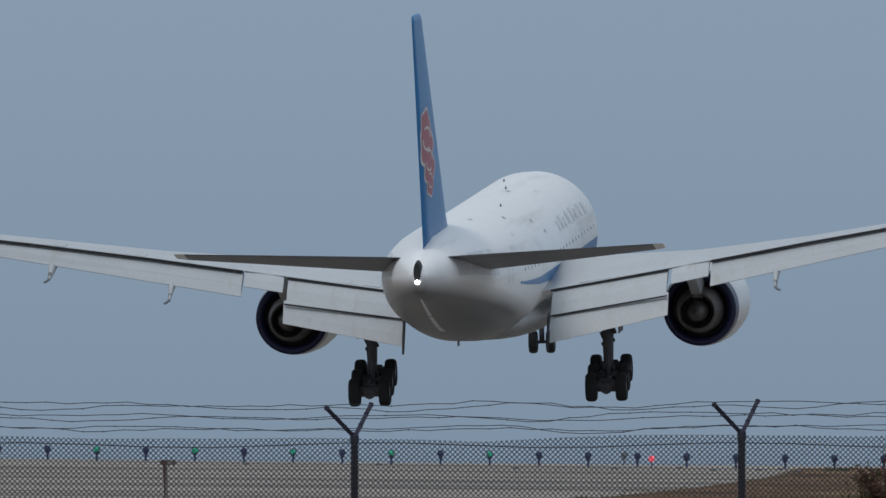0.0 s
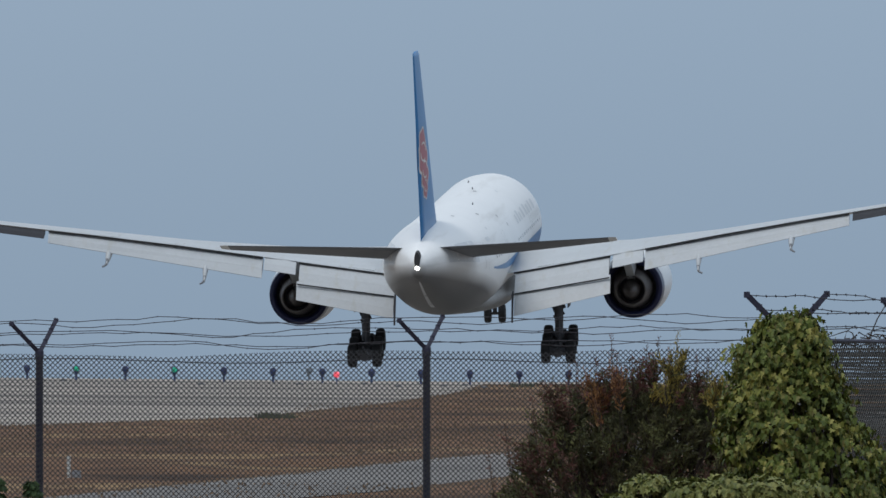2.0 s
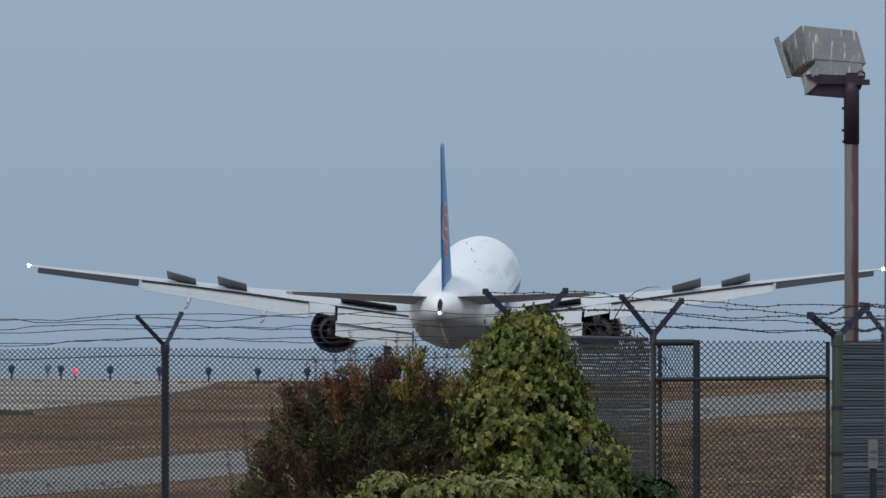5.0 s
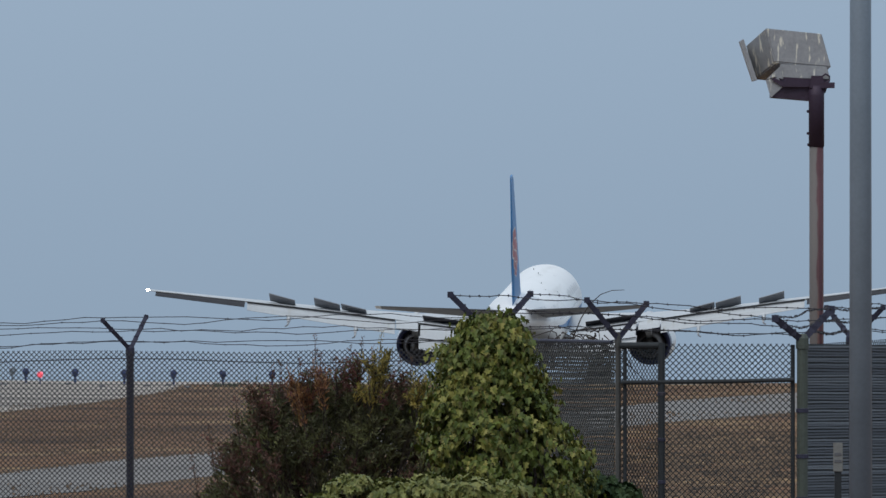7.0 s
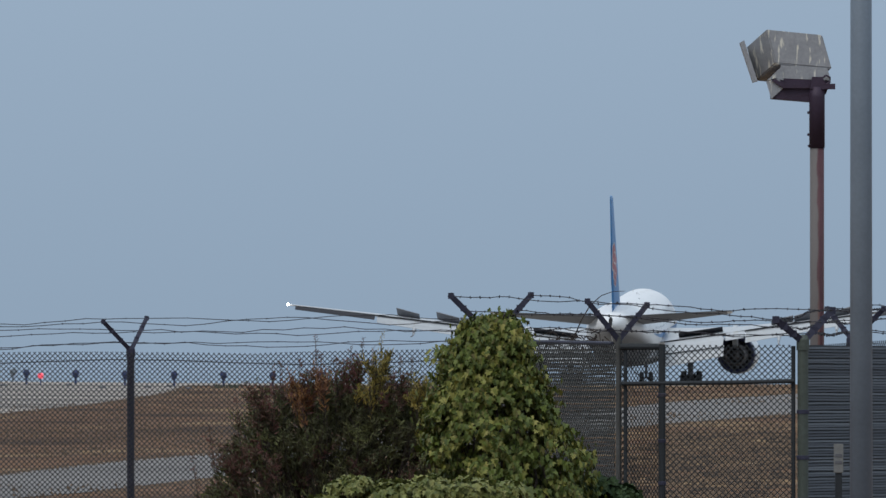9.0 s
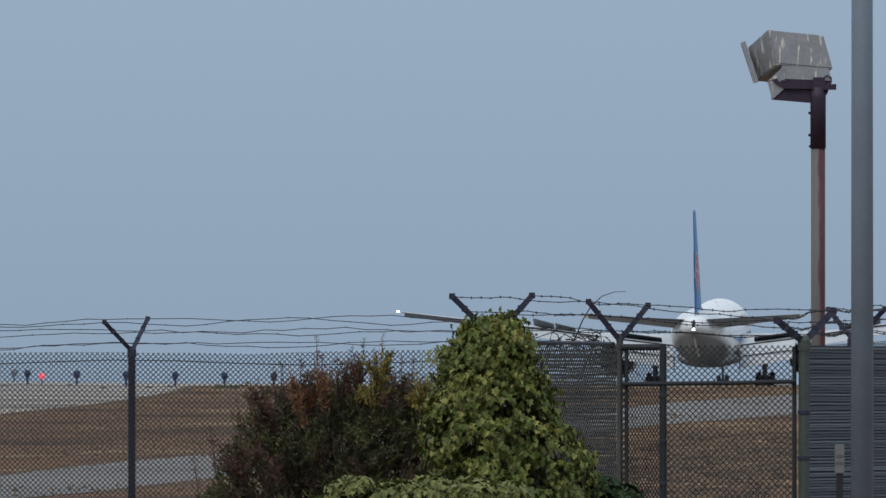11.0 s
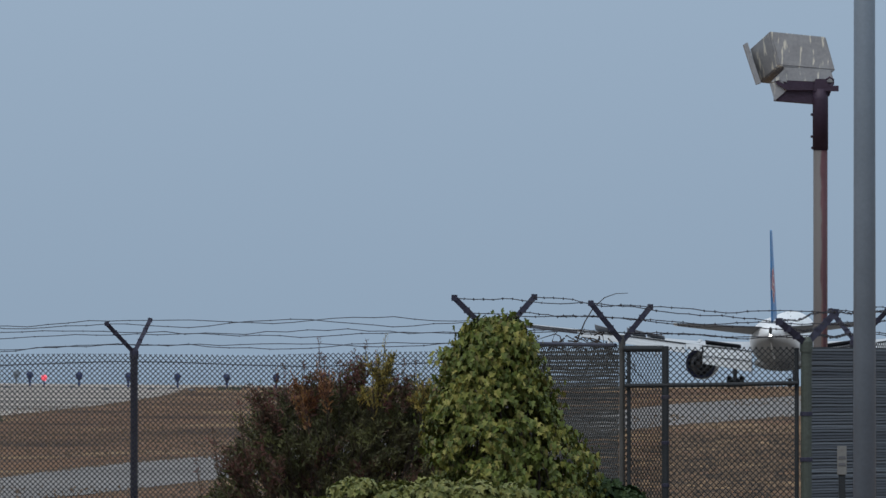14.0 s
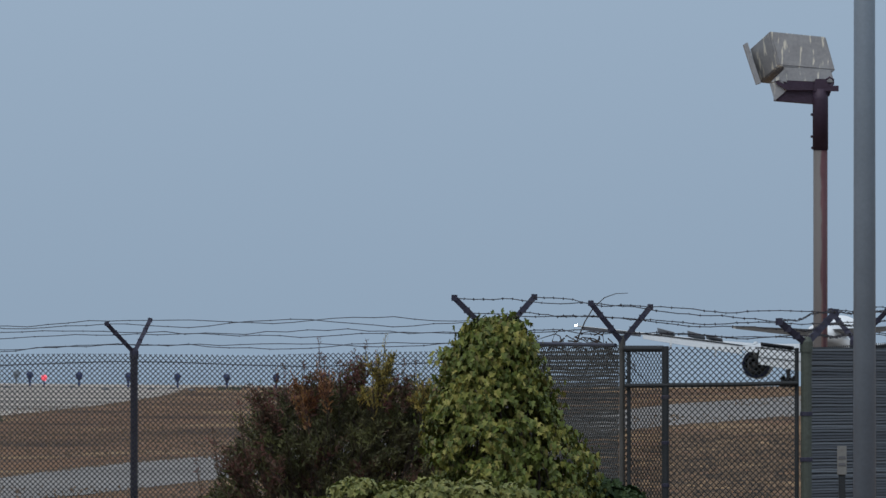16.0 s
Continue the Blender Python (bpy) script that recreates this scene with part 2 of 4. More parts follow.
M_MAROON = mat("maroon_bush_leaf", (0.12, 0.058, 0.05), 0.55, 0, 0.35, 4.5, 30, 0.1,
               tints=[(0.08, 0.05, 0.04), (0.145, 0.066, 0.056), (0.10, 0.078, 0.05), (0.20, 0.085, 0.078), (0.105, 0.06, 0.046)], per="cluster", gloss=0.2)
M_ORANGE = mat("orange_new_bush_leaf", (0.25, 0.13, 0.05), 0.5, 0, 0.3, 4, 30, 0.1, tints=[(0.20, 0.085, 0.05), (0.30, 0.16, 0.055), (0.23, 0.10, 0.06), (0.17, 0.12, 0.045)], per="cluster", gloss=0.2)
M_GOLD = mat("yellow_new_bush_leaf", (0.28, 0.22, 0.06), 0.5, 0, 0.3, 4, 30, 0.1, tints=[(0.15, 0.13, 0.04), (0.32, 0.25, 0.06), (0.22, 0.18, 0.05)], per="cluster", gloss=0.2)
M_BARK = mat("brown_twig_bark", (0.04, 0.028, 0.022), 0.85, 0, 0.35, 8, 60, 0.3)


# ---- mesh helpers ----
def part(name, bm, material, parent=None, label="", smooth=False, kind=""):
    me = bpy.data.meshes.new(name)
    bm.normal_update()
    bm.to_mesh(me)
    bm.free()
    if smooth:
        me.polygons.foreach_set("use_smooth", [True] * len(me.polygons))
    for m in (material if isinstance(material, (list, tuple)) else [material]):
        me.materials.append(m)
    ob = new(name, me)
    if parent:
        ob.parent = parent
    return tagged(ob, label=label, kind=kind)


def raw(name, verts, faces, material, parent=None, label="", kind="", smooth=False):
    me = bpy.data.meshes.new(name)
    me.from_pydata([tuple(v) for v in verts], [], [tuple(f) for f in faces])
    me.update()
    if smooth:
        me.polygons.foreach_set("use_smooth", [True] * len(me.polygons))
    me.materials.append(material)
    ob = new(name, me)
    if parent:
        ob.parent = parent
    return tagged(ob, label=label, kind=kind)


def thing(name, label, category, m=Matrix(), group="", kind=""):
    ob = new(name)
    ob.matrix_world = m
    return tagged(ob, label, category, group, kind)


def loft(rings, caps=True):
    bm = bmesh.new()
    made = [[bm.verts.new(p) for p in ring] for ring in rings]
    k = len(made[0])
    for a, b in zip(made, made[1:]):
        for i in range(k):
            bm.faces.new((a[i], a[(i + 1) % k], b[(i + 1) % k], b[i]))
    if caps:
        bm.faces.new(made[0][::-1])
        bm.faces.new(made[-1])
    bmesh.ops.recalc_face_normals(bm, faces=bm.faces[:])
    return bm


def ring(y, zc, rx, rz, k=40, xc=0.0, squash=0.0):
    return [(xc + rx * math.cos(2 * math.pi * i / k), y, zc + rz * math.sin(2 * math.pi * i / k)) for i in range(k)]


def tube(path, r, k=6, r_end=None):
    """A tube along a polyline."""
    path = [Vector(p) for p in path]
    rings = []
    for i, p in enumerate(path):
        d = (path[min(i + 1, len(path) - 1)] - path[max(i - 1, 0)]).normalized()
        u = d.cross(Vector((0, 0, 1)) if abs(d.z) < 0.95 else Vector((1, 0, 0))).normalized()
        w = d.cross(u)
        rr = r if r_end is None else r + (r_end - r) * i / (len(path) - 1)
        rings.append([p + u * rr * math.cos(2 * math.pi * j / k) + w * rr * math.sin(2 * math.pi * j / k) for j in range(k)])
    return loft(rings)


def block(x0, x1, y0, y1, z0, z1, bevel=0.0):
    bm = bmesh.new()
    bmesh.ops.create_cube(bm, size=1, matrix=Matrix.Translation(((x0 + x1) / 2, (y0 + y1) / 2, (z0 + z1) / 2)) @ Matrix.Diagonal((x1 - x0, y1 - y0, z1 - z0, 1)))
    if bevel:
        bmesh.ops.bevel(bm, geom=bm.edges[:], offset=bevel, segments=2, affect="EDGES")
    return bm


def lathe_y(profile, xc, zc, k=48):
    """A body turned about an axis along y: profile of (y, radius)."""
    return loft([ring(y, zc, r, r, k, xc) for y, r in profile])


def foil(le, te, t, x, z, tilt=0.0, k=9):
    """Closed aerofoil outline at span x, from leading to trailing edge along y."""
    up, low = [], []
    c = le - te
    for i in range(k):
        s = (i / (k - 1)) ** 1.6
        h = t * (2.6 * math.sqrt(s) - 1.2 * s - 1.4 * s * s) * 0.5 + 0.02 * (1 - s)
        y = le - s * c
        zz = z + (0.5 - s) * c * math.tan(radians(tilt))
        up.append((x, y, zz + h * 0.62))
        low.append((x, y, zz - h * 0.55))
    return up + low[::-1][:-1]


# ---- ground ----
def crest(x):
    return 1.352 - 0.0122 * max(-90.0, min(x, -6.7))


FAR = [((700, 1.05), (1000, 0.92)), ((1000, 0.92), (1250, 0.42)), ((1250, 0.42), (1650, 0.36)), ((1650, 0.36), (4900, 0.0))]


def gz(x, y):
    """Height of the airfield: level at the fence, rising to a low crest, then falling away slowly."""
    if y < 112:
        return 0.0
    if y < 420:
        return crest(x) * (y - 112) / 308
    if y < 700:
        return crest(x) + (1.05 - crest(x)) * (y - 420) / 280
    for (y0, z0), (y1, z1) in FAR:
        if y < y1:
            return z0 + (z1 - z0) * (y - y0) / (y1 - y0)
    return 0.0


def sheet(name, lines, material, lift, label, category, columns=8):
    """A strip over the ground: lines of (y, x_left, x_right)."""
    verts, faces = [], []
    for y, a, b in lines:
        for i in range(columns + 1):
            x = a + (b - a) * i / columns
            verts.append((x, y, gz(x, y) + lift))
    k = columns + 1
    for j in range(len(lines) - 1):
        for i in range(columns):
            faces.append((j * k + i, j * k + i + 1, (j + 1) * k + i + 1, (j + 1) * k + i))
    return tagged(raw(name, verts, faces, material), label, category, kind="structure")


xs = [-2500, -600, -200] + [-90 + 6 * i for i in range(14)] + [-6.7, 0, 10, 30, 60, 120, 400, 2500]
ys = [-2500, -300, 0, 60, 112] + [130 + 15 * i for i in range(20)] + [420, 450, 500, 560, 630, 700, 1000, 1250, 1650, 3000, 4900]
gv = [(x, y, gz(x, y)) for y in ys for x in xs]
nx = len(xs)
gf = [(j * nx + i, j * nx + i + 1, (j + 1) * nx + i + 1, (j + 1) * nx + i) for j in range(len(ys) - 1) for i in range(nx - 1)]
tagged(raw("ground", gv, gf, M_GROUND), "dry brown grassland of the airfield", "ground", kind="structure")

sheet("runway", [(190, -80, -24), (218, -80, -17.5), (251, -80, -14.7), (281, -80, -9.94), (324, -80, -8.4), (372, -80, -7.5), (420, -80, -7.6),
                 (440, -60, 20), (560, -50, 40), (700, -50, 50), (1000, -40, 60), (1250, -20, 80), (1650, 0, 120), (3000, 60, 220)],
      M_RUNWAY, 0.008, "pale weathered concrete runway", "runway", 24)
sheet("road", [(120, -11.6, -10.2), (164.5, -7.6, -4.35), (183.5, -5.99, -2.75), (199.5, -4.85, -1.45), (213.5, -3.42, -0.35), (240, -1.5, 2.3),
               (268.5, 0.55, 4.45), (296, 2.5, 7.72), (314, 3.8, 10.15), (339, 5.62, 13.6), (376, 9.8, 19), (400, 12.9, 23)],
      M_ROAD, 0.008, "grey asphalt service road across dry grass", "road", 6)


def tufts(name, spots, count, height, material, label, rng):
    """Grass blades strewn over stretches (x0, x1, y0, y1) of the ground."""
    verts, faces = [], []
    for x0, x1, y0, y1 in spots:
        for _ in range(count):
            x, y = rng.uniform(x0, x1), rng.uniform(y0, y1)
            h, lean, w = height * rng.uniform(0.4, 1.0), rng.uniform(-0.6, 0.6) * height, rng.uniform(0.012, 0.03)
            z = gz(x, y) - 0.01
            i = len(verts)
            verts += [(x - w, y, z), (x + w, y, z), (x + lean * 0.5 + w * 0.6, y + 0.02, z + h * 0.7), (x + lean, y + 0.05, z + h)]
            faces += [(i, i + 1, i + 2), (i, i + 2, i + 3)]
    return tagged(raw(name, verts, faces, material), label, "grass", kind="stuff")


def verge(lines, count, spread, height, material, label, rng):
    """Ragged grass along the edge of a paved strip: lines of plan points."""
    spots = []
    for (xa, ya), (xb, yb) in zip(lines, lines[1:]):
        n = max(2, int(count * math.hypot(xb - xa, yb - ya) / 100))
        for _ in range(n):
            f = rng.random()
            x, y, w = xa + (xb - xa) * f, ya + (yb - ya) * f, spread * rng.random() ** 2
            spots.append((x - w * 0.12, x + w * 0.12 + 0.02, y - w, y + w * 0.4))
    return tufts("verge_grass", spots, 5, height, material, label, rng)


rng = random.Random(5)
verge([(-19, 214), (-17.5, 218), (-14.7, 251), (-9.94, 281), (-8.4, 324), (-7.5, 372), (-7.6, 418)], 900, 3.0, 0.045, M_STRAW, "ragged dry grass at the runway edge", rng)
verge([(-7.6, 164.5), (-5.99, 183.5), (-4.85, 199.5), (-3.42, 213.5), (0.55, 268.5), (5.62, 339), (9.8, 376), (12.9, 399)], 700, 2.5, 0.045, M_STRAW, "ragged dry grass beside the road", rng)
verge([(-4.1, 164.5), (-2.5, 183.5), (-1.25, 199.5), (-0.2, 213.5), (4.45, 268.5), (7.72, 296), (13.6, 339)], 700, 2.5, 0.045, M_STRAW, "ragged dry grass beside the road", rng)
tufts("dry_grass", [(-14, -3, 205, 262), (-10, 3, 225, 330), (-7.3, 10, 330, 415), (-9, 8, 128, 172), (0, 14, 190, 262), (3, 16, 215, 300), (8, 26, 395, 425)],
      2200, 0.07, M_STRAW, "dry straw-coloured grass on the airfield", rng)
for material, height in ((M_STRAW, 0.06), (M_DEAD, 0.055)):
    clumps = []
    for _ in range(420):
        y = rng.uniform(150, 250)
        x, w = rng.uniform(0.0145, 0.03) * y + 0.02 * (y - 213), rng.uniform(0.05, 0.3)
        clumps.append((x - w, x + w, y - 0.6, y + 0.6))
    tufts("grass_clumps", clumps, 16, height, material, "uneven clumps of dry grass on the airfield", rng)
tufts("weeds", [(-9.9, -9.6, 279, 282), (-9.7, -9.45, 279, 281), (-9.5, -9.1, 279, 283), (-6.8, -6.0, 404, 412)], 60, 0.15, M_TUFT, "low dull green weeds beside the runway", rng)


# ---- fence ----
def unit(a, b):
    d = Vector((b[0] - a[0], b[1] - a[1]))
    return d.length, d.normalized()


def mesh_panel(a, b, tops, bottom, cell, r, material, parent):
    """Chain link from plan point a to b: two sets of crossed slanting wires; tops are heights at even steps along it."""
    length, d = unit(a, b)
    nrm = Vector((-d.y, d.x))
    verts, faces = [], []
    highest = max(tops) - bottom

    def top(s):
        f = max(0.0, min(0.9999, s / length)) * (len(tops) - 1)
        i = int(f)
        return tops[i] + (tops[i + 1] - tops[i]) * (f - i) - bottom
    for side in (0, 1):
        for i in range(int((length + highest) / cell) + 1):
            s0 = -highest + i * cell
            lo, hi = max(0.0, -s0), highest
            for _ in range(6):
                hi = top(length - s0 - hi if side else s0 + hi)
            hi = min(hi, length - s0)
            if hi - lo < 0.01:
                continue
            pts = []
            for q in (lo, hi):
                s = length - s0 - q if side else s0 + q
                pts.append(Vector((a[0] + d.x * s + nrm.x * r * (1 - 2 * side), a[1] + d.y * s + nrm.y * r * (1 - 2 * side), bottom + q)))
            u = Vector((nrm.x, nrm.y, 0))
            w = (pts[1] - pts[0]).normalized().cross(u)
            k = len(verts)
            for p in pts:
                for j in range(3):
                    verts.append(p + u * r * math.cos(2.094 * j) + w * r * math.sin(2.094 * j))
            for j in range(3):
                faces.append((k + j, k + (j + 1) % 3, k + 3 + (j + 1) % 3, k + 3 + j))
    return raw("chain_link_mesh", verts, faces, material, parent, kind="stuff")


def y_post(x, y, h, r, tips, material, parent, arm_r=0.0165):
    """A fence post with its clamp band and the two slanting arms; tips are the arms' ends from the post's head."""
    p = part("post", tube([(x, y, -0.02), (x, y, h * 0.5), (x, y, h - 0.02)], r, 14), material, parent, smooth=False)
    bm = lathe_band(x, y, h - 0.05, r * 1.16, 0.09)
    part("cap", bm, material, p)
    for dx, dy, dz in tips:
        L = Vector((dx, dy, dz))
        s = L.normalized().cross(Vector((0, 1, 0))).normalized()
        f = L.normalized().cross(s)
        rings = []
        for q in (0.0, 1.0):
            c = Vector((x, y, h)) + L * q
            rings.append([c + s * arm_r * a + f * arm_r * b for a, b in ((-1, -1), (1, -1), (1, 1), (-1, 1))])
        bm = loft(rings)
        for q in (0.35, 0.68, 0.97):
            c = Vector((x, y, h)) + L * q
            bmesh.ops.create_cube(bm, size=arm_r * 2.1, matrix=Matrix.Translation(c))
        part("arm", bm, M_POST, p)
    return p


def lathe_band(x, y, z, r, h, k=14):
    return loft([[(x + rr * math.cos(2 * math.pi * i / k), y + rr * math.sin(2 * math.pi * i / k), zz) for i in range(k)]
                 for zz, rr in ((z, r), (z + h * 0.7, r), (z + h, r * 0.6))])


def barbed(anchors, parent, rng, sag=0.012, r=0.0032, step=0.11, wiggle=0.006, barb=0.018):
    """A twisted strand hung through its anchors, with a four-pointed barb every step."""
    pts = []
    for a, b in zip(anchors, anchors[1:]):
        a, b = Vector(a), Vector(b)
        n = max(4, int((b - a).length / step))
        ph, am = rng.uniform(0, 6), rng.uniform(0.4, 1.4) * wiggle
        for i in range(n):
            s = i / n
            p = a.lerp(b, s)
            p.z += -sag * 4 * s * (1 - s) + am * math.sin(ph + s * 9) * math.sin(s * math.pi) + rng.uniform(-0.3, 0.3) * wiggle
            pts.append(p)
    pts.append(Vector(anchors[-1]))
    bm = tube(pts, r, 4)
    for p in pts[::1]:
        for _ in range(2):
            v = Vector((rng.uniform(-0.6, 0.6), rng.uniform(-1, 1), rng.uniform(-1, 1))).normalized() * barb
            o = Vector((0.003, 0, 0.003))
            bm.faces.new([bm.verts.new(q) for q in (p - v - o, p - v + o, p + v + o, p + v - o)])
    return part("barbed_wire", bm, M_BARB, parent)


def slats(a, b, top, pitch, h, material, parent, rng, wave=0.004):
    """Thin level slats woven through a fence stretch, from the ground to its top; alike pieces share one mesh."""
    length, d = unit(a, b)
    shapes = []
    for _ in range(4):
        rings = []
        for i in range(9):
            s = length * i / 8
            w = wave * math.sin(i * 1.3 + rng.uniform(0, 6)) + rng.uniform(-0.4, 0.4) * wave
            rings.append([(a[0] + d.x * s, a[1] + d.y * s, w), (a[0] + d.x * s + 0.004, a[1] + d.y * s + 0.012, w), (a[0] + d.x * s + 0.004, a[1] + d.y * s + 0.012, w + h), (a[0] + d.x * s, a[1] + d.y * s, w + h)])
        bm = loft(rings)
        me = bpy.data.meshes.new("slat")
        bm.to_mesh(me)
        bm.free()
        me.materials.append(material)
        shapes.append(me)
    for i in range(int((top - 0.03) / pitch)):
        ob = new("slat", shapes[rng.randrange(4)])
        ob.parent = parent
        ob.location = (0, 0.004 * (i % 2), top - 0.012 - i * pitch + rng.uniform(-0.003, 0.003))


rng = random.Random(11)
FY = 106.7
main_fence = thing("chain_link_fence", "weathered chain-link fence with slanted arms and barbed wire", "fence")
heads = [(-14.63, 1.875), (-11.58, 1.862), (-8.53, 1.845), (-5.48, 1.822), (-2.43, 1.848), (0.46, 1.865)]
LT, RT = (-0.218, -0.16, 0.235), (0.124, 0.2, 0.265)
for x, h in heads[:-1]:
    y_post(x, FY, h, 0.030, (LT, RT), M_POST, main_fence)
part("post", tube([(0.46, FY, -0.02), (0.46, FY, 1.86)], 0.045, 14), M_POST, main_fence)
for (xa, ha), (xb, hb) in zip(heads, heads[1:]):
    sag = -0.02 if xa > -4 else -0.035
    mesh_panel((xa, FY - 0.04), (xb, FY - 0.04), [ha - 0.012, ha - 0.008 + sag * 0.3, ha + sag, (ha + hb) / 2 + sag * 0.6, hb - 0.012, hb - 0.006, hb - 0.008], 0.03, 0.0405, 0.0036, M_MESH, main_fence)
for q in (0.25, 0.62, 0.97):
    for tip in (LT, RT):
        barbed([(x + tip[0] * q, FY + tip[1] * q, h + tip[2] * q) for x, h in heads], main_fence, rng, sag=0.012, wiggle=0.03, step=0.16, barb=0.0065, r=0.003)
part("tension_wire", tube([(-14.6 + 0.5 * i, FY + 0.02, 1.76 + 0.02 * math.sin(i * 1.1)) for i in range(31)], 0.004, 5), M_BARB, main_fence)

side_fence = thing("chain_link_fence", "chain-link fence stretch running away beside the gate", "fence")
mesh_panel((1.035, 80.05), (0.36, 82.1), [1.835, 1.85], 0.03, 0.0405, 0.0026, M_MESHD, side_fence)
slats((1.035, 80.11), (0.36, 82.16), 1.80, 0.0205, 0.0160, M_SLAT, side_fence, rng)
y_post(0.315, 80.4, 1.87, 0.036, ((-0.255, -0.05, 0.255), (0.234, 0.05, 0.26)), M_POST, side_fence, 0.017)
part("rail", tube([(1.02, 80.13, 1.835), (0.36, 82.13, 1.855)], 0.012, 8), M_POST, side_fence)

gate = thing("chain_link_gate", "dark chain-link gate with a middle rail between tall posts", "gate")
GY = 80.0


def gx(px, y=GY):
    return (px - 784) * y / LENS


VT = [(-0.19, -0.06, 0.235), (0.173, 0.06, 0.213)]
WT = [(-0.167, -0.1, 0.133), (0.18, 0.1, 0.19)]
y_post(gx(1101), GY + 0.03, 1.855, 0.0175, VT, M_DULL, gate, 0.016)
y_post(gx(1427), GY, 1.845, 0.033, WT, M_GREEN, gate, 0.02)
part("frame_post", tube([(gx(1177.5), GY - 0.02, 0.02), (gx(1177.5), GY - 0.02, 1.83)], 0.0205, 12), M_MESHD, gate)
part("frame_post", tube([(gx(1113), GY, 0.02), (gx(1113), GY, 1.82)], 0.012, 10), M_MESHD, gate)
part("frame_post", tube([(gx(1410), GY, 0.02), (gx(1410), GY, 1.82)], 0.013, 10), M_MESHD, gate)
part("top_rail", tube([(gx(1104), GY - 0.01, 1.815), (gx(1174), GY - 0.01, 1.815)], 0.02, 10), M_MESHD, gate)
part("middle_rail", tube([(gx(1106), GY - 0.03, 1.597), (gx(1296), GY - 0.03, 1.604), (gx(1412), GY - 0.03, 1.613)], 0.0135, 10), M_MESHD, gate)
for z in (1.42, 1.15, 0.9):
    part("hinge_band", lathe_band(gx(1427), GY, z, 0.038, 0.03), M_POST, gate)
    part("hinge_band", lathe_band(gx(1177.5), GY - 0.02, z + 0.1, 0.0245, 0.025), M_POST, gate)
mesh_panel((gx(1178), GY), (gx(1412), GY), [1.825, 1.825], 0.06, 0.036, 0.0030, M_MESHD, gate)
mesh_panel((gx(1106), GY), (gx(1176), GY + 0.35), [1.81, 1.81], 0.06, 0.036, 0.0030, M_MESHD, gate)

right_fence = thing("chain_link_fence", "chain-link fence stretch with privacy weave behind the grey pole", "fence")
mesh_panel((gx(1438), 80.2), (2.95, 82.3), [1.822, 1.875], 0.03, 0.0405, 0.0026, M_MESHD, right_fence)
slats((gx(1437), 80.13), (2.95, 82.23), 1.815, 0.0172, 0.0105, M_SLATD, right_fence, rng, 0.0013)
# added dark backing, seen only as the gaps of the slats in front
slats((gx(1437), 80.17), (2.95, 82.27), 1.805, 0.0344, 0.0340, M_SLATB, right_fence, rng, 0.0005)
y_post(2.53, 83.0, 1.86, 0.035, ((-0.16, 0.1, 0.2), (0.19, -0.1, 0.2)), M_POST, right_fence, 0.015)
y_post(2.95, 83.4, 1.88, 0.035, ((-0.16, 0.1, 0.2), (0.19, -0.1, 0.2)), M_POST, right_fence, 0.015)

strands = thing("barbed_wire_run", "rusty barbed wire strung between slanted fence arms", "barbed wire")
for q in (0.25, 0.62, 0.97):
    for side in (0, 1):
        iv = ((-0.255, -0.05, 0.255), (0.234, 0.05, 0.26))[side]
        right = ((-0.16, 0.1, 0.2), (0.19, -0.1, 0.2))[side]
        line = [(0.46 + (LT, RT)[side][0] * q, FY, 1.865 + 0.25 * q), (0.315 + iv[0] * q, 80.4, 1.87 + iv[2] * q),
                (gx(1100) + VT[side][0] * q, GY, 1.855 + VT[side][2] * q), (gx(1424) + WT[side][0] * q, GY, 1.845 + WT[side][2] * q),
                (2.53 + right[0] * q, 83.0, 1.86 + right[2] * q), (2.95 + right[0] * q, 83.4, 1.88 + right[2] * q)]
        for a, b in zip(line, line[1:]):
            far = abs(a[1] - b[1]) > 5
            barbed([a, b], strands, rng, sag=rng.uniform(0.0, 0.012), r=0.0027, step=0.9 if far else 0.062, wiggle=0.012, barb=0.0075)

sign = thing("fence_sign", "small pale notice plate on the chain-link fence", "sign", pose(gx(1490, 78.9), 78.9, 0, 0, 0, 0))
sz = 1.62 - (815 - 676) * 78.9 / LENS
part("plate", block(-0.028, 0.028, -0.004, 0.004, sz - 0.085, sz + 0.085, 0.003), M_NOTICE, sign)
for dz in (0.018, -0.022):
    part("print", block(-0.02, 0.02, -0.0075, -0.0045, sz + dz - 0.009, sz + dz + 0.007), M_MARK, sign)
part("bracket", block(-0.02, 0.02, 0.004, 0.03, -0.01, sz + 0.03), M_MESHD, sign)

# ---- poles ----
flood = thing("floodlight", "weathered grey box floodlight on a rusty steel pole", "floodlight", pose((1452 - 784) * 100 / LENS, 100, 0))
part("pole", tube([(0, 0, -0.02), (0, 0, 2.0), (0, 0, 3.34)], 0.053, 18), M_POLE, flood, smooth=True)
part("sleeve", tube([(0, 0, 3.33), (0, 0, 3.70), (0, 0, 3.78)], 0.058, 18), M_SLEEVE, flood, "dark brown pole sleeve", True)
u = 100 / LENS


def prism(front, depth):
    """A box from a front outline given in plan offsets (x, z), pushed back by (dx, dy, dz)."""
    return loft([[Vector((x, 0, z)) for x, z in front], [Vector((x + depth[0], depth[1], z + depth[2])) for x, z in front]])


def fx(px, py):
    return ((px - 1452) * u, 1.62 - (py - 676) * u)


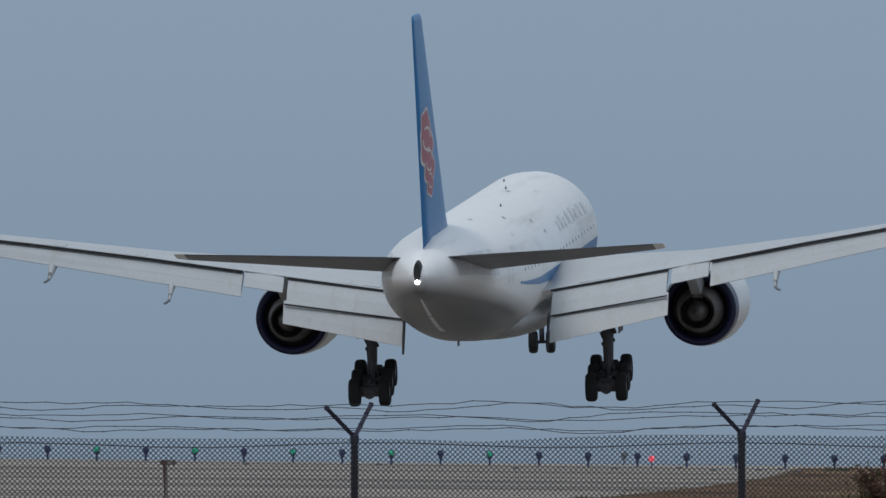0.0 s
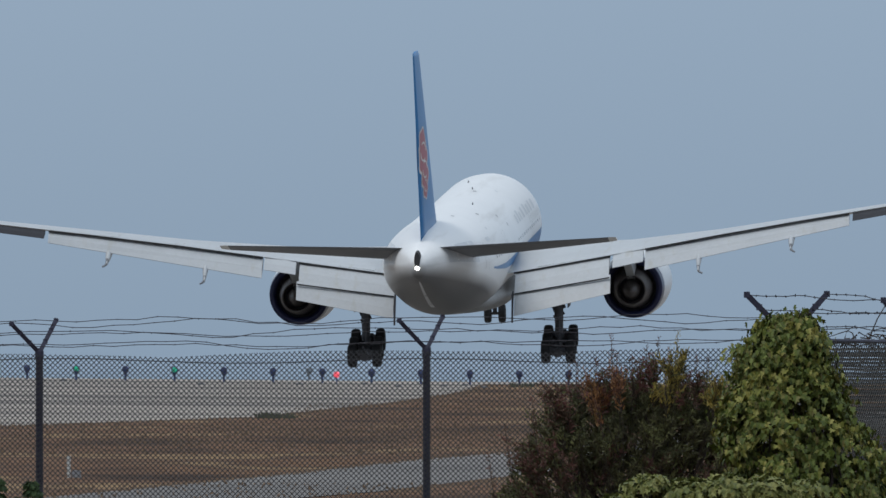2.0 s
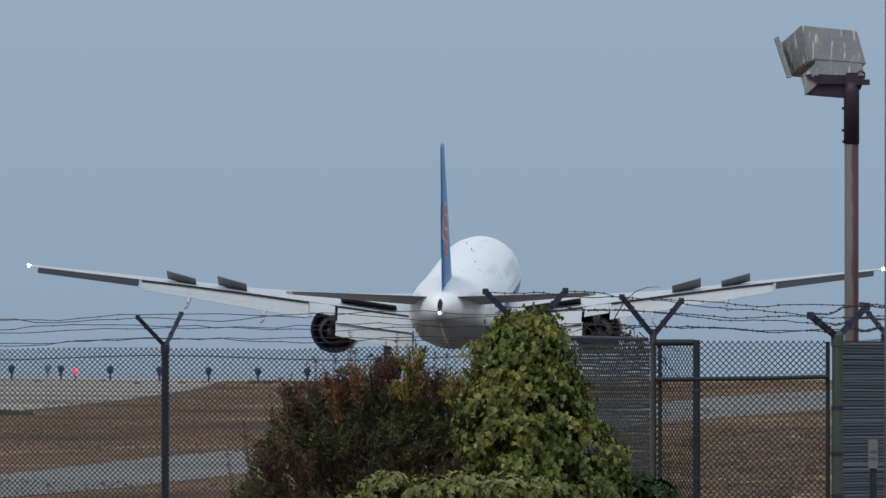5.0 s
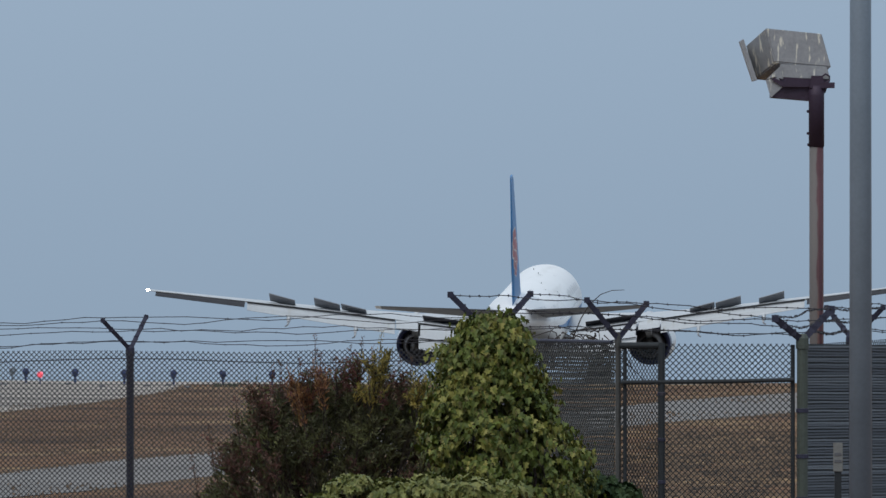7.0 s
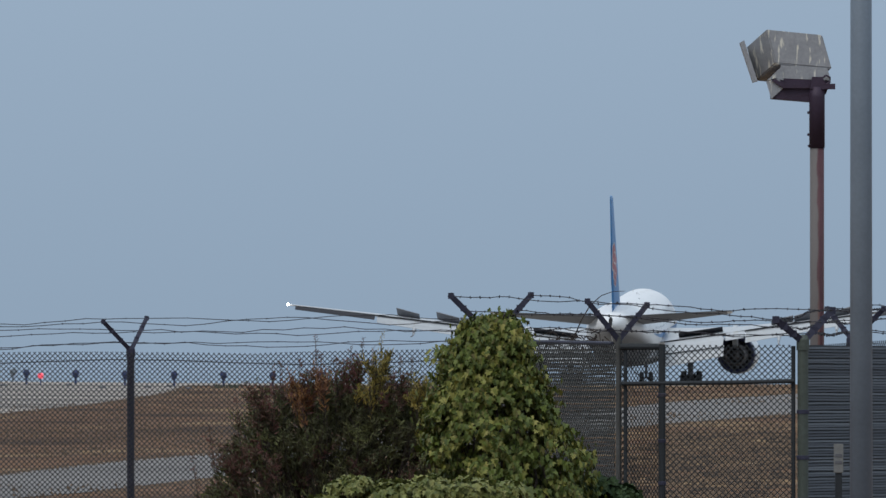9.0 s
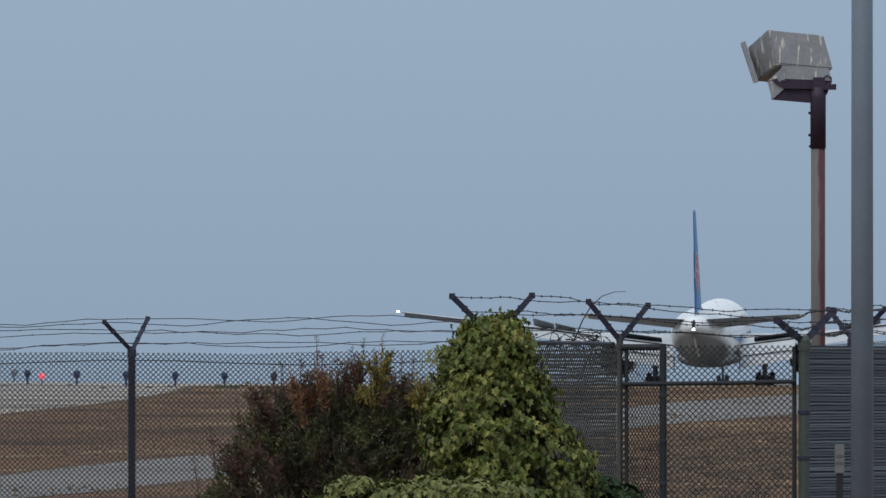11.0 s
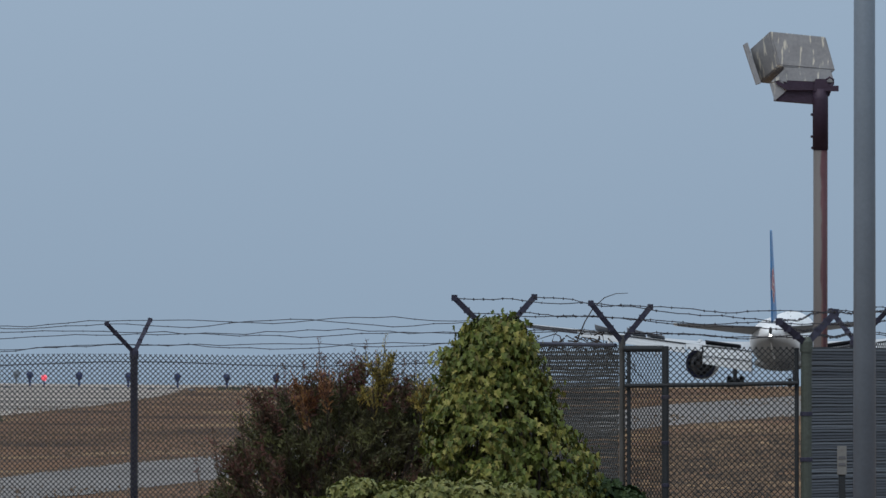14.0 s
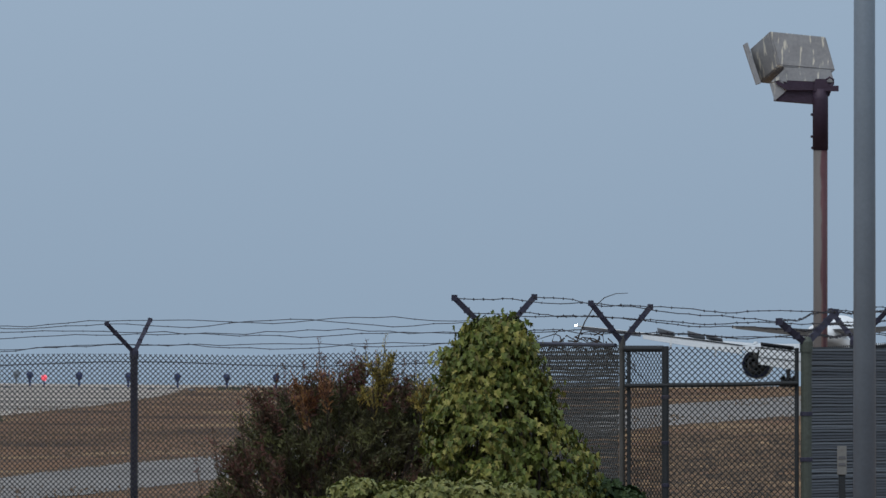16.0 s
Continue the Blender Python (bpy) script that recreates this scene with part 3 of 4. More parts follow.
bm = prism([fx(1362, 55), fx(1462, 65), fx(1479, 125), fx(1379, 116)], (-0.142, 0.25, -0.125))
bmesh.ops.bevel(bm, geom=bm.edges[:], offset=0.008, segments=2, affect="EDGES")
box = part("housing", bm, M_BOX, flood)
part("ballast_box", prism([fx(1388, 119), fx(1470, 124), fx(1477, 146), fx(1384, 142)], (0, 0.2, 0)), M_BOX, flood)
under = prism([fx(1370, 147), fx(1384, 142), fx(1476, 147), fx(1468, 170), fx(1444, 184), fx(1371, 178)], (0, 0.3, 0))
part("underside", under, M_SLEEVE, flood, "dark underside of the housing")
part("ballast_side", prism([fx(1362, 147), fx(1390, 121), fx(1393, 146), fx(1378, 142)], (0, -0.01, 0)), M_BOX, flood)
part("side_plate", prism([fx(1362, 148), fx(1385, 143), fx(1392, 160), fx(1371, 179)], (0, -0.012, 0)), M_BOX, flood)
part("door_flange", prism([fx(1316, 79), fx(1323, 75), fx(1347, 147), fx(1339, 149)], (0.0, 0.27, 0)), M_BOX, flood)
part("bracket", prism([fx(1372, 147), fx(1376, 143), fx(1396, 153), fx(1440, 154), fx(1440, 160), fx(1392, 160)], (0, -0.03, 0)), M_SLEEVE, flood)
part("bracket", prism([fx(1443, 140), fx(1462, 140), fx(1466, 152), fx(1484, 152), fx(1484, 162), fx(1440, 162)], (0, -0.05, 0)), M_SLEEVE, flood)
part("cable", tube([(fx(1461, 142)[0], -0.03, fx(1461, 142)[1]), (fx(1468, 137)[0], -0.03, fx(1468, 137)[1]), (fx(1475, 141)[0], -0.03, fx(1475, 141)[1]),
                    (fx(1475, 149)[0], -0.03, fx(1475, 149)[1]), (fx(1466, 154)[0], -0.03, fx(1466, 154)[1])], 0.008, 6), M_SLEEVE, flood)
for px, py in ((1437, 203), (1437, 242), (1438, 262)):
    x, z = fx(px, py)
    part("bolt", block(x - 0.01, x + 0.012, -0.012, 0.012, z - 0.01, z + 0.01, 0.003), M_SLEEVE, flood)

pole = thing("lamp_pole", "smooth grey painted steel lamp pole", "pole", pose((1530 - 784) * 70 / LENS, 70, 0))
part("shaft", tube([(0, 0, 0), (0, 0, 3), (0, 0, 6)], 0.060, 24, 0.052), M_GPOLE, pole, smooth=True)
part("base_plate", block(-0.14, 0.14, -0.14, 0.14, -0.01, 0.02, 0.004), M_GPOLE, pole)


# ---- plants ----
def leaves(name, spots, size, material, parent, rng, fold=0.25, slim=1.0, label="", upright=0.0):
    """Folded leaves: spots of (place, outward direction, scale)."""
    verts, faces = [], []
    for p, out, s in spots:
        out = (out + Vector((rng.gauss(0, 0.45), rng.gauss(0, 0.45), rng.gauss(0.15, 0.45)))).normalized()
        side = out.cross(Vector((rng.gauss(0, 1), rng.gauss(0, 1), rng.gauss(0, 1)))).normalized()
        tip = (side.cross(out) + out * 0.3 + Vector((0, 0, -0.35))).normalized()
        if upright:
            tip = (out * 0.8 + Vector((rng.gauss(0, 0.35), rng.gauss(0, 0.35), upright))).normalized()
            side = tip.cross(Vector((rng.gauss(0, 1), rng.gauss(0, 1), 0.2))).normalized()
            out = side.cross(tip)
        a = size * s * rng.uniform(0.65, 1.25)
        w = a * slim
        i = len(verts)
        verts += [p, p - side * 0.5 * w + tip * 0.3 * a + out * fold * w, p - side * 0.3 * w + tip * 0.7 * a + out * fold * 0.6 * w, p + tip * a - out * 0.1 * a,
                  p + side * 0.3 * w + tip * 0.7 * a + out * fold * 0.6 * w, p + side * 0.5 * w + tip * 0.3 * a + out * fold * w]
        faces += [(i, i + 1, i + 2, i + 3), (i, i + 3, i + 4, i + 5)]
    return raw(name, verts, faces, material, parent, label)


def stems(name, lines, r, parent):
    bm = bmesh.new()
    for line in lines:
        tmp = tube(line, r, 5, r * 0.35)
        me = bpy.data.meshes.new("tmp")
        tmp.to_mesh(me)
        tmp.free()
        bm.from_mesh(me)
        bpy.data.meshes.remove(me)
    return part(name, bm, M_BARK, parent)


HALF_LEAF = ((0.0, 0.0), (0.26, -0.1), (0.52, 0.12), (0.29, 0.34), (0.43, 0.64), (0.16, 0.62), (0.0, 1.0))


def lobed_leaves(name, spots, size, material, parent, rng, label=""):
    """Five-lobed leaves folded along the midrib, tips hanging; spots of (place, outward direction, scale)."""
    verts, faces = [], []
    for p, out, s in spots:
        n = (out + Vector((rng.gauss(0, 0.38), rng.gauss(0, 0.38), rng.gauss(0.25, 0.38)))).normalized()
        down = Vector((rng.gauss(0, 0.45), rng.gauss(0, 0.45), -1.0))
        tip = (down - n * down.dot(n)).normalized()
        side = n.cross(tip)
        a = size * s * rng.uniform(0.6, 1.25)
        fold, curl = rng.uniform(0.15, 0.55), rng.uniform(0.05, 0.35)
        for sx in (-1, 1):
            i = len(verts)
            verts += [p + (side * sx * x + tip * y + n * (fold * x - curl * y * y)) * a for x, y in HALF_LEAF]
            faces.append(tuple(range(i, i + 7)) if sx < 0 else tuple(range(i + 6, i - 1, -1)))
    return raw(name, verts, faces, material, parent, label)


def ivy_mound(rng):
    y = 78.7
    k = y / LENS
    prof = [(1.965, 884, 6), (1.945, 878, 34), (1.90, 880, 44), (1.86, 879, 52), (1.80, 876, 60), (1.777, 864, 70), (1.705, 868, 72), (1.627, 872, 84), (1.541, 873, 93),
            (1.443, 875, 104), (1.345, 876, 113), (1.263, 891, 128), (1.148, 905, 132), (0.7, 910, 155), (0.0, 920, 185)]

    def at(z):
        for (z1, c1, h1), (z0, c0, h0) in zip(prof, prof[1:]):
            if z >= z0:
                f = (z - z0) / (z1 - z0)
                return (c0 + (c1 - c0) * f - 784) * k, (h0 + (h1 - h0) * f) * k
        return 0.4, 0.6
    ob = thing("ivy_mound", "tall cone of yellow-green ivy over a fence post", "ivy", pose(0, y, 0))
    spots, inner, young = [], [], []
    for _ in range(1250):  # hanging sprays of leaves, the outer ones paler
        z = 1.965 * (1 - rng.random() ** 1.15)
        c, h = at(z)
        an = rng.uniform(0, 2 * math.pi)
        lump = noise.noise(Vector((math.cos(an) * 1.9, math.sin(an) * 1.9, z * 5.0 + 3))) + 0.6 * noise.noise(Vector((math.cos(an) * 5, math.sin(an) * 5, z * 12)))
        q = 0.92 + 0.34 * lump + rng.uniform(-0.12, 0.12)
        q = min(q, 1.06)
        base = Vector((c + h * q * math.cos(an), h * q * 0.9 * math.sin(an), z))
        way = Vector((math.cos(an), math.sin(an), 0.25))
        pale = rng.random() < 0.26 + 0.6 * max(-0.4, lump)
        reach = rng.uniform(0.05, 0.13)
        for m in range(12):
            f = (m + rng.random()) / 12
            p = base + way * reach * f * 0.55 + Vector((rng.gauss(0, 0.034), rng.gauss(0, 0.034), rng.gauss(0.01, 0.022) - 0.8 * reach * f * f))
            (young if pale and rng.random() < 0.75 else spots).append((p, way, 1.0))
    for _ in range(80):  # longer sprays that break the outline
        z = 1.95 * (1 - rng.random() ** 1.1)
        c, h = at(z)
        an = rng.choice((0.0, math.pi)) + rng.gauss(0, 0.5)
        way = Vector((math.cos(an), math.sin(an), rng.uniform(-0.2, 0.5)))
        base = Vector((c + h * 0.92 * math.cos(an), h * 0.85 * math.sin(an), z))
        for m in range(10):
            f = (m + 1) / 10
            p = base + way * 0.09 * f + Vector((rng.gauss(0, 0.014), rng.gauss(0, 0.014), rng.gauss(0, 0.014) - 0.06 * f * f))
            (young if m > 5 else spots).append((p, way, 0.85 - 0.3 * f))
    for m in range(16):  # one spray reaching out over the bush
        f = m / 15
        young.append((Vector(((810 - 48 * f - 784) * k + rng.gauss(0, 0.012), rng.gauss(-0.02, 0.03), 1.79 - 0.03 * f + rng.gauss(0, 0.02))), Vector((-0.6, -0.8, 0.3)), 0.8))
    for _ in range(2200):
        z = 1.96 * (1 - rng.random() ** 1.2)
        c, h = at(z)
        an, q = rng.uniform(0, 6.283), math.sqrt(rng.uniform(0.10, 0.5))
        inner.append((Vector((c + h * q * math.cos(an), h * q * math.sin(an), z)), Vector((math.cos(an), math.sin(an), 0.3)), 0.95))
    lobed_leaves("crown", spots + inner, 0.041, M_IVY, ob, rng)
    lobed_leaves("young_foliage", young, 0.040, M_YOUNG, ob, rng, "pale yellow-green new leaves")
    lines = []
    for i in range(14):
        z0, an = rng.uniform(0.1, 0.4), rng.uniform(0, 6.28)
        pts = []
        for j in range(8):
            z = z0 + (2.0 - z0) * j / 7
            c, h = at(z)
            pts.append((c + 0.55 * h * math.cos(an + j * 0.2), 0.55 * h * math.sin(an + j * 0.2), z))
        lines.append(pts)
    stems("trunk", lines, 0.012, ob)
    return ob


def bush(rng):
    """Plumes of narrow leaves on branching stems; each plume has one tint: green, maroon, orange or yellow."""
    y = 99.0
    ob = thing("bush", "dark red-green bush with orange shoot tips before the fence", "bush", pose((590 - 784) * y / LENS, y, 0))
    outline = [(-1.1, 0.4), (-0.95, 0.82), (-0.82, 1.06), (-0.74, 1.34), (-0.52, 1.52), (-0.36, 1.64), (0.0, 1.66), (0.4, 1.72), (0.7, 1.66), (0.95, 1.45), (1.15, 0.9)]

    def crown_top(x):
        for (xa, za), (xb, zb) in zip(outline, outline[1:]):
            if x <= xb:
                return za + (zb - za) * (x - xa) / (xb - xa)
        return 0.9
    lines = []
    sets = {"green": [], "maroon": [], "orange": [], "yellow": []}
    plumes = []
    for i in range(330):
        x, d = rng.uniform(-1.05, 1.0), rng.uniform(-0.62, 0.5)
        rim = crown_top(x) * math.sqrt(max(0.05, 1 - 0.5 * (d / 0.65) ** 2))
        top = rim * (1 - 0.62 * rng.random() ** 1.5)
        red = noise.noise(Vector((x * 2.6 + 4, d * 2, top * 2.6)))
        tint = "maroon" if red > 0.18 - (0.22 if x < -0.35 else 0) - (0.1 if top < 1.2 else 0) else "green"
        plumes.append((x, d, top, tint, rng.uniform(0.045, 0.085)))
    for x0, x1, tops, tint, n in ((-0.26, -0.06, (1.56, 1.74), "orange", 9), (0.27, 0.42, (1.60, 1.86), "yellow", 8), (0.55, 0.85, (1.45, 1.68), "yellow", 6), (0.1, 0.25, (1.66, 1.80), "maroon", 5),
                                  (-0.62, -0.4, (1.40, 1.60), "maroon", 6), (-0.16, -0.06, (1.60, 1.74), "maroon", 4), (0.40, 0.62, (1.55, 1.74), "maroon", 4)):
        for _ in range(n):
            plumes.append((rng.uniform(x0, x1), rng.uniform(-0.62, -0.25), rng.uniform(*tops), tint, rng.uniform(0.04, 0.065)))
    for x, d, top, tint, w in plumes:
        foot = Vector((x * 0.25, d * 0.25, 0))
        head = Vector((x, d, top))
        grow = (Vector((x * 0.5, d * 0.5, 0)) + Vector((rng.gauss(0, 0.16), rng.gauss(0, 0.16), 0.75))).normalized()
        long = rng.uniform(0.2, 0.4)
        tail = head - grow * long
        lines.append([foot, foot.lerp(tail, 0.6) + Vector((rng.gauss(0, 0.03), rng.gauss(0, 0.03), 0)), tail, head])
        for j in range(5):
            tip = head.lerp(tail, rng.uniform(0.0, 0.6)) + Vector((rng.gauss(0, w), rng.gauss(0, w), rng.uniform(0, 0.06)))
            root = tail.lerp(head, rng.uniform(0.0, 0.4))
            lines.append([root, root.lerp(tip, 0.5) + Vector((rng.gauss(0, 0.012), 0, 0)), tip])
            for _ in range(30):
                f = rng.random() ** 0.7
                p = root.lerp(tip, f) + Vector((rng.gauss(0, 0.010), rng.gauss(0, 0.010), rng.gauss(0, 0.010)))
                out = ((tip - root).normalized() * 0.5 + Vector((rng.gauss(0, 0.8), rng.gauss(0, 0.8), 0.0))).normalized()
                sets[tint if rng.random() < 0.75 else "maroon" if tint == "orange" else "green"].append((p, out, 1.05 - 0.35 * f))
    for x, d, top, tint in ((-0.105, -0.3, 1.945, "maroon"), (-0.06, -0.3, 1.82, "maroon"), (0.245, 0.0, 1.93, "maroon"), (0.38, 0.0, 1.96, "yellow"), (0.15, 0.1, 1.86, "maroon"), (0.32, 0.0, 1.86, "orange"),
                            (-0.36, -0.2, 1.76, "maroon"), (-0.42, -0.2, 1.72, "maroon"), (0.52, 0.0, 1.79, "maroon"), (0.6, 0.1, 1.77, "maroon"), (-0.22, -0.3, 1.77, "maroon"), (0.05, 0.0, 1.78, "maroon"),
                            (-0.88, -0.3, 1.28, "maroon"), (-1.0, -0.3, 1.08, "maroon"), (-0.68, -0.3, 1.5, "maroon")):
        a, b = Vector((x * 0.93, d, top - 0.45)), Vector((x, d, top))
        lines.append([a, a.lerp(b, 0.5) + Vector((rng.gauss(0, 0.01), 0, 0)), b])
        for j in range(44):
            f = 0.35 + 0.65 * rng.random()
            p = a.lerp(b, f) + Vector((rng.gauss(0, 0.007), rng.gauss(0, 0.007), 0))
            sets[tint].append((p, Vector((rng.gauss(0, 0.5), rng.gauss(0, 0.5), 0.5)).normalized(), 0.9 - 0.35 * f))
    for _ in range(9000):
        x, d = rng.uniform(-1.0, 0.95), rng.uniform(-0.5, 0.5)
        z = rng.uniform(0.05, 0.88 * crown_top(x) * math.sqrt(1 - 0.6 * (d / 0.65) ** 2))
        sets["green"].append((Vector((x, d, z)), Vector((x, d, 0.4)).normalized(), 1.2))
    leaves("crown", sets["green"], 0.052, M_BUSH, ob, rng, 0.10, 0.25, "", 0.15)
    leaves("maroon_foliage", sets["maroon"], 0.050, M_MAROON, ob, rng, 0.10, 0.26, "dull maroon leaves", 0.15)
    leaves("shoot_foliage", sets["orange"], 0.048, M_ORANGE, ob, rng, 0.12, 0.24, "orange-brown new leaves", 0.6)
    leaves("yellow_foliage", sets["yellow"], 0.048, M_GOLD, ob, rng, 0.12, 0.24, "yellow-green new leaves", 0.6)
    stems("trunk", lines, 0.0035, ob)
    return ob


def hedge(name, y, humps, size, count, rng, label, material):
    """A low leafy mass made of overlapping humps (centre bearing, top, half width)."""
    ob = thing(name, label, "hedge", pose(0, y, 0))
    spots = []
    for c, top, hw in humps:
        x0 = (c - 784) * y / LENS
        for _ in range(count):
            a, b = rng.uniform(0, 6.283), rng.uniform(0, 1.57)
            n = Vector((math.cos(a) * math.cos(b), math.sin(a) * math.cos(b), math.sin(b)))
            q = 0.90 + 0.45 * noise.noise(Vector((x0 + n.x * hw, n.y * hw, n.z * hw)) * 14) + rng.uniform(-0.08, 0.08)
            z = top - hw * 0.55 * (1 - n.z * q)
            if rng.random() < 0.3:
                z = rng.uniform(0.0, top - hw * 0.5)
            spots.append((Vector((x0 + n.x * hw * q, n.y * hw * q, z)), n, 1.0))
    lobed_leaves("crown", spots, size, material, ob, rng)
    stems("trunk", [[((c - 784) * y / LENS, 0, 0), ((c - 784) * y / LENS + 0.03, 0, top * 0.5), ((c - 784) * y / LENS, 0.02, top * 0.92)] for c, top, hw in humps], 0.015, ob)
    return ob


rng = random.Random(21)
ivy_mound(rng)
bush(rng)
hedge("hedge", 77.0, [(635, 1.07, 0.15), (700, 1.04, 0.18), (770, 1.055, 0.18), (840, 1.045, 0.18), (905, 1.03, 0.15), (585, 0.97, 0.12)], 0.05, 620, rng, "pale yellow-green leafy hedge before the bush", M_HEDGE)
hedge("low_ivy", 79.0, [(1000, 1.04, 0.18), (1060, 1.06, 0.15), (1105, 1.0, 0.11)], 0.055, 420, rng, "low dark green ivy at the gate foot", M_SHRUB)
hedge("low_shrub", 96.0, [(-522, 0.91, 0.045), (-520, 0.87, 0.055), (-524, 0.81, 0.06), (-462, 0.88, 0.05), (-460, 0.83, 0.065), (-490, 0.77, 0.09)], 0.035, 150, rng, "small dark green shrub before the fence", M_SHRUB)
vine = thing("dry_vine", "bare brown vine twigs caught on the barbed wire", "vine", pose(0, 82, 0))
lines = []
for i in range(60):
    x, z = (rng.uniform(945, 1085) - 784) * 82 / LENS, rng.uniform(1.76, 1.90)
    pts = [Vector((x, rng.uniform(-0.1, 0.2), z))]
    v = Vector((rng.uniform(-0.05, 0.05), 0, rng.uniform(-0.02, 0.04)))
    for j in range(5):
        v = v + Vector((rng.gauss(0, 0.02), rng.gauss(0, 0.01), rng.gauss(-0.012, 0.012)))
        pts.append(pts[-1] + v)
    lines.append(pts)
lines.append([Vector(((a - 784) * 82 / LENS, 0, 1.62 - (b - 676) * 82 / LENS)) for a, b in ((1020, 606), (1035, 570), (1050, 545), (1070, 527), (1090, 520), (1112, 519))])
lines.append([Vector((0.75, 0, 0)), Vector((0.74, 0, 1.0)), Vector((0.76, 0, 1.85))])
for line in lines:
    part("twig", tube(line, 0.0045, 5, 0.0016), M_BARK, vine)


# ---- airfield lamps ----
def field_lamp(lens, label, body=M_LAMP):
    ob = thing("runway_lamp", label, "runway lamp", group="row of runway lamps")
    part("stem", tube([(0, 0, -0.02), (0, 0, 0.16), (0, 0, 0.22)], 0.035, 10), body, ob)
    bm = lathe_y([(-0.10, 0.055), (-0.09, 0.10), (0.0, 0.11), (0.06, 0.09), (0.14, 0.03)], 0, 0.35, 16)
    part("head", bm, body, ob)
    part("bracket", loft([[(0.1 * math.cos(6.283 * i / 12), 0.07 * math.sin(6.283 * i / 12), z) for i in range(12)] if z > 0.24 else
                          [(0.035 * math.cos(6.283 * i / 12), 0.035 * math.sin(6.283 * i / 12), z) for i in range(12)] for z in (0.18, 0.30)]), body, ob)
    part("lens", lathe_y([(-0.125, 0.03), (-0.115, 0.05 if lens is M_LAMP else 0.075), (-0.101, 0.06 if lens is M_LAMP else 0.08)], 0, 0.35, 14), lens, ob)
    return ob


LY = 416.0
kinds = {False: field_lamp(M_LAMP, "dark blue runway lamp, haze tint in its colour, on a short stem"), True: field_lamp(M_LGREEN, "dark runway lamp showing green light")}
used = {False: False, True: False}
for i in range(-2, 20):
    x = (-1168 + 87.2 * i + 87.2 * 1 - 784) * LY / LENS
    green = i in (2, 4, 6, 8, 10)
    m = pose(x, LY, gz(x, LY), 0, 0, 3 * math.sin(i * 5.0))
    if not used[green]:
        kinds[green].matrix_world = m
        used[green] = True
    else:
        copy_thing(kinds[green], m)
# The haze before this farther lamp is put into its pale body colour.
x = (29 - 784) * 424 / LENS
field_lamp(M_GPOLE, "runway lamp behind the row, haze put into its pale grey", M_GPOLE).matrix_world = pose(x, 424, gz(x, 424) + 0.02, 0, 0, 40)
kerb = thing("inset_lamp", "low dark inset lamp on the runway concrete", "runway lamp", group="inset runway lamps")
part("dome", loft([[(r * math.cos(6.283 * i / 12), r * math.sin(6.283 * i / 12), z) for i in range(12)] for z, r in ((-0.01, 0.11), (0.03, 0.10), (0.06, 0.05))]), M_MARK, kerb)
for i, px in enumerate((-640, -420, -150, 12, 120, 196, 268, 300, 345)):
    x, yy = (px - 784) * 404 / LENS, 404 + 6 * math.sin(i * 2.1)
    if i == 0:
        kerb.matrix_world = pose(x, yy, gz(x, yy) + 0.01)
    else:
        copy_thing(kerb, pose(x, yy, gz(x, yy) + 0.01))
x = (78 - 784) * 410 / LENS
beacon = thing("warning_lamp", "red glowing warning lamp on a thin stem", "lamp", pose(x, 410, gz(x, 410)))
part("stem", tube([(0, 0, -0.02), (0, 0, 0.2)], 0.02, 8), M_LAMP, beacon)
bm = bmesh.new()
bmesh.ops.create_uvsphere(bm, u_segments=16, v_segments=10, radius=0.095, matrix=Matrix.Translation((0, 0, 0.29)))
part("lens", bm, M_LRED, beacon, smooth=True)

x = -8.78
marker = thing("marker_post", "short white marker post with a grey box", "marker", pose(x, 178.5, gz(x, 178.5)))
part("stake", tube([(0, 0, -0.02), (0, 0, 0.15), (0, 0, 0.29)], 0.026, 10), M_SIGN, marker)
part("box", block(0.04, 0.16, -0.05, 0.05, -0.01, 0.10, 0.01), M_HUB, marker)
x = (-784 - 784) * 190 / LENS
stake = thing("sign_stake", "rusty steel stake with a small flat top plate", "stake", pose(x, 190, gz(x, 190)))
part("stem", tube([(0, 0, -0.02), (0.01, 0, 0.6), (-0.01, 0, 1.61 - gz(x, 190))], 0.028, 8), M_RUST, stake)
part("plate", block(-0.08, 0.15, -0.02, 0.02, 1.59 - gz(x, 190), 1.66 - gz(x, 190), 0.01), M_RUST, stake)


# ---- the airliner; its space: x right, y forward, z up from the wheels' rest line ----
def wing_at(x):
    """Leading edge y, trailing edge y, height and thickness of the wing at span x."""
    rows = [(2.6, 9.9, -4.2, 4.65, 1.75), (9.6, 5.0, -4.7, 5.74, 1.05), (15.0, 1.26, -6.36, 6.72, 0.8), (20.0, -2.2, -7.9, 7.55, 0.6), (26.0, -6.3, -9.9, 8.5, 0.42), (30.3, -9.4, -11.5, 9.2, 0.24)]
    for a, b in zip(rows, rows[1:]):
        if x <= b[0]:
            f = (x - a[0]) / (b[0] - a[0])
            return [p + (q - p) * f for p, q in zip(a, b)][1:]
    return list(rows[-1][1:])


def twist_at(x):
    """The wing's setting in degrees, washed out towards the tip."""
    return 2.2 - 2.9 * min(1.0, (x - 2.6) / 7.0) - 2.4 * min(1.0, max(0.0, (x - 9.6) / 6.0))


def wing_ring(x, sx):
    le, te, z, t = wing_at(x)
    zz = z + 0.5 * (le - te) * (math.tan(radians(twist_at(x))) - math.tan(radians(1.2)))
    return foil(le, te, t, sx * x, zz, twist_at(x))


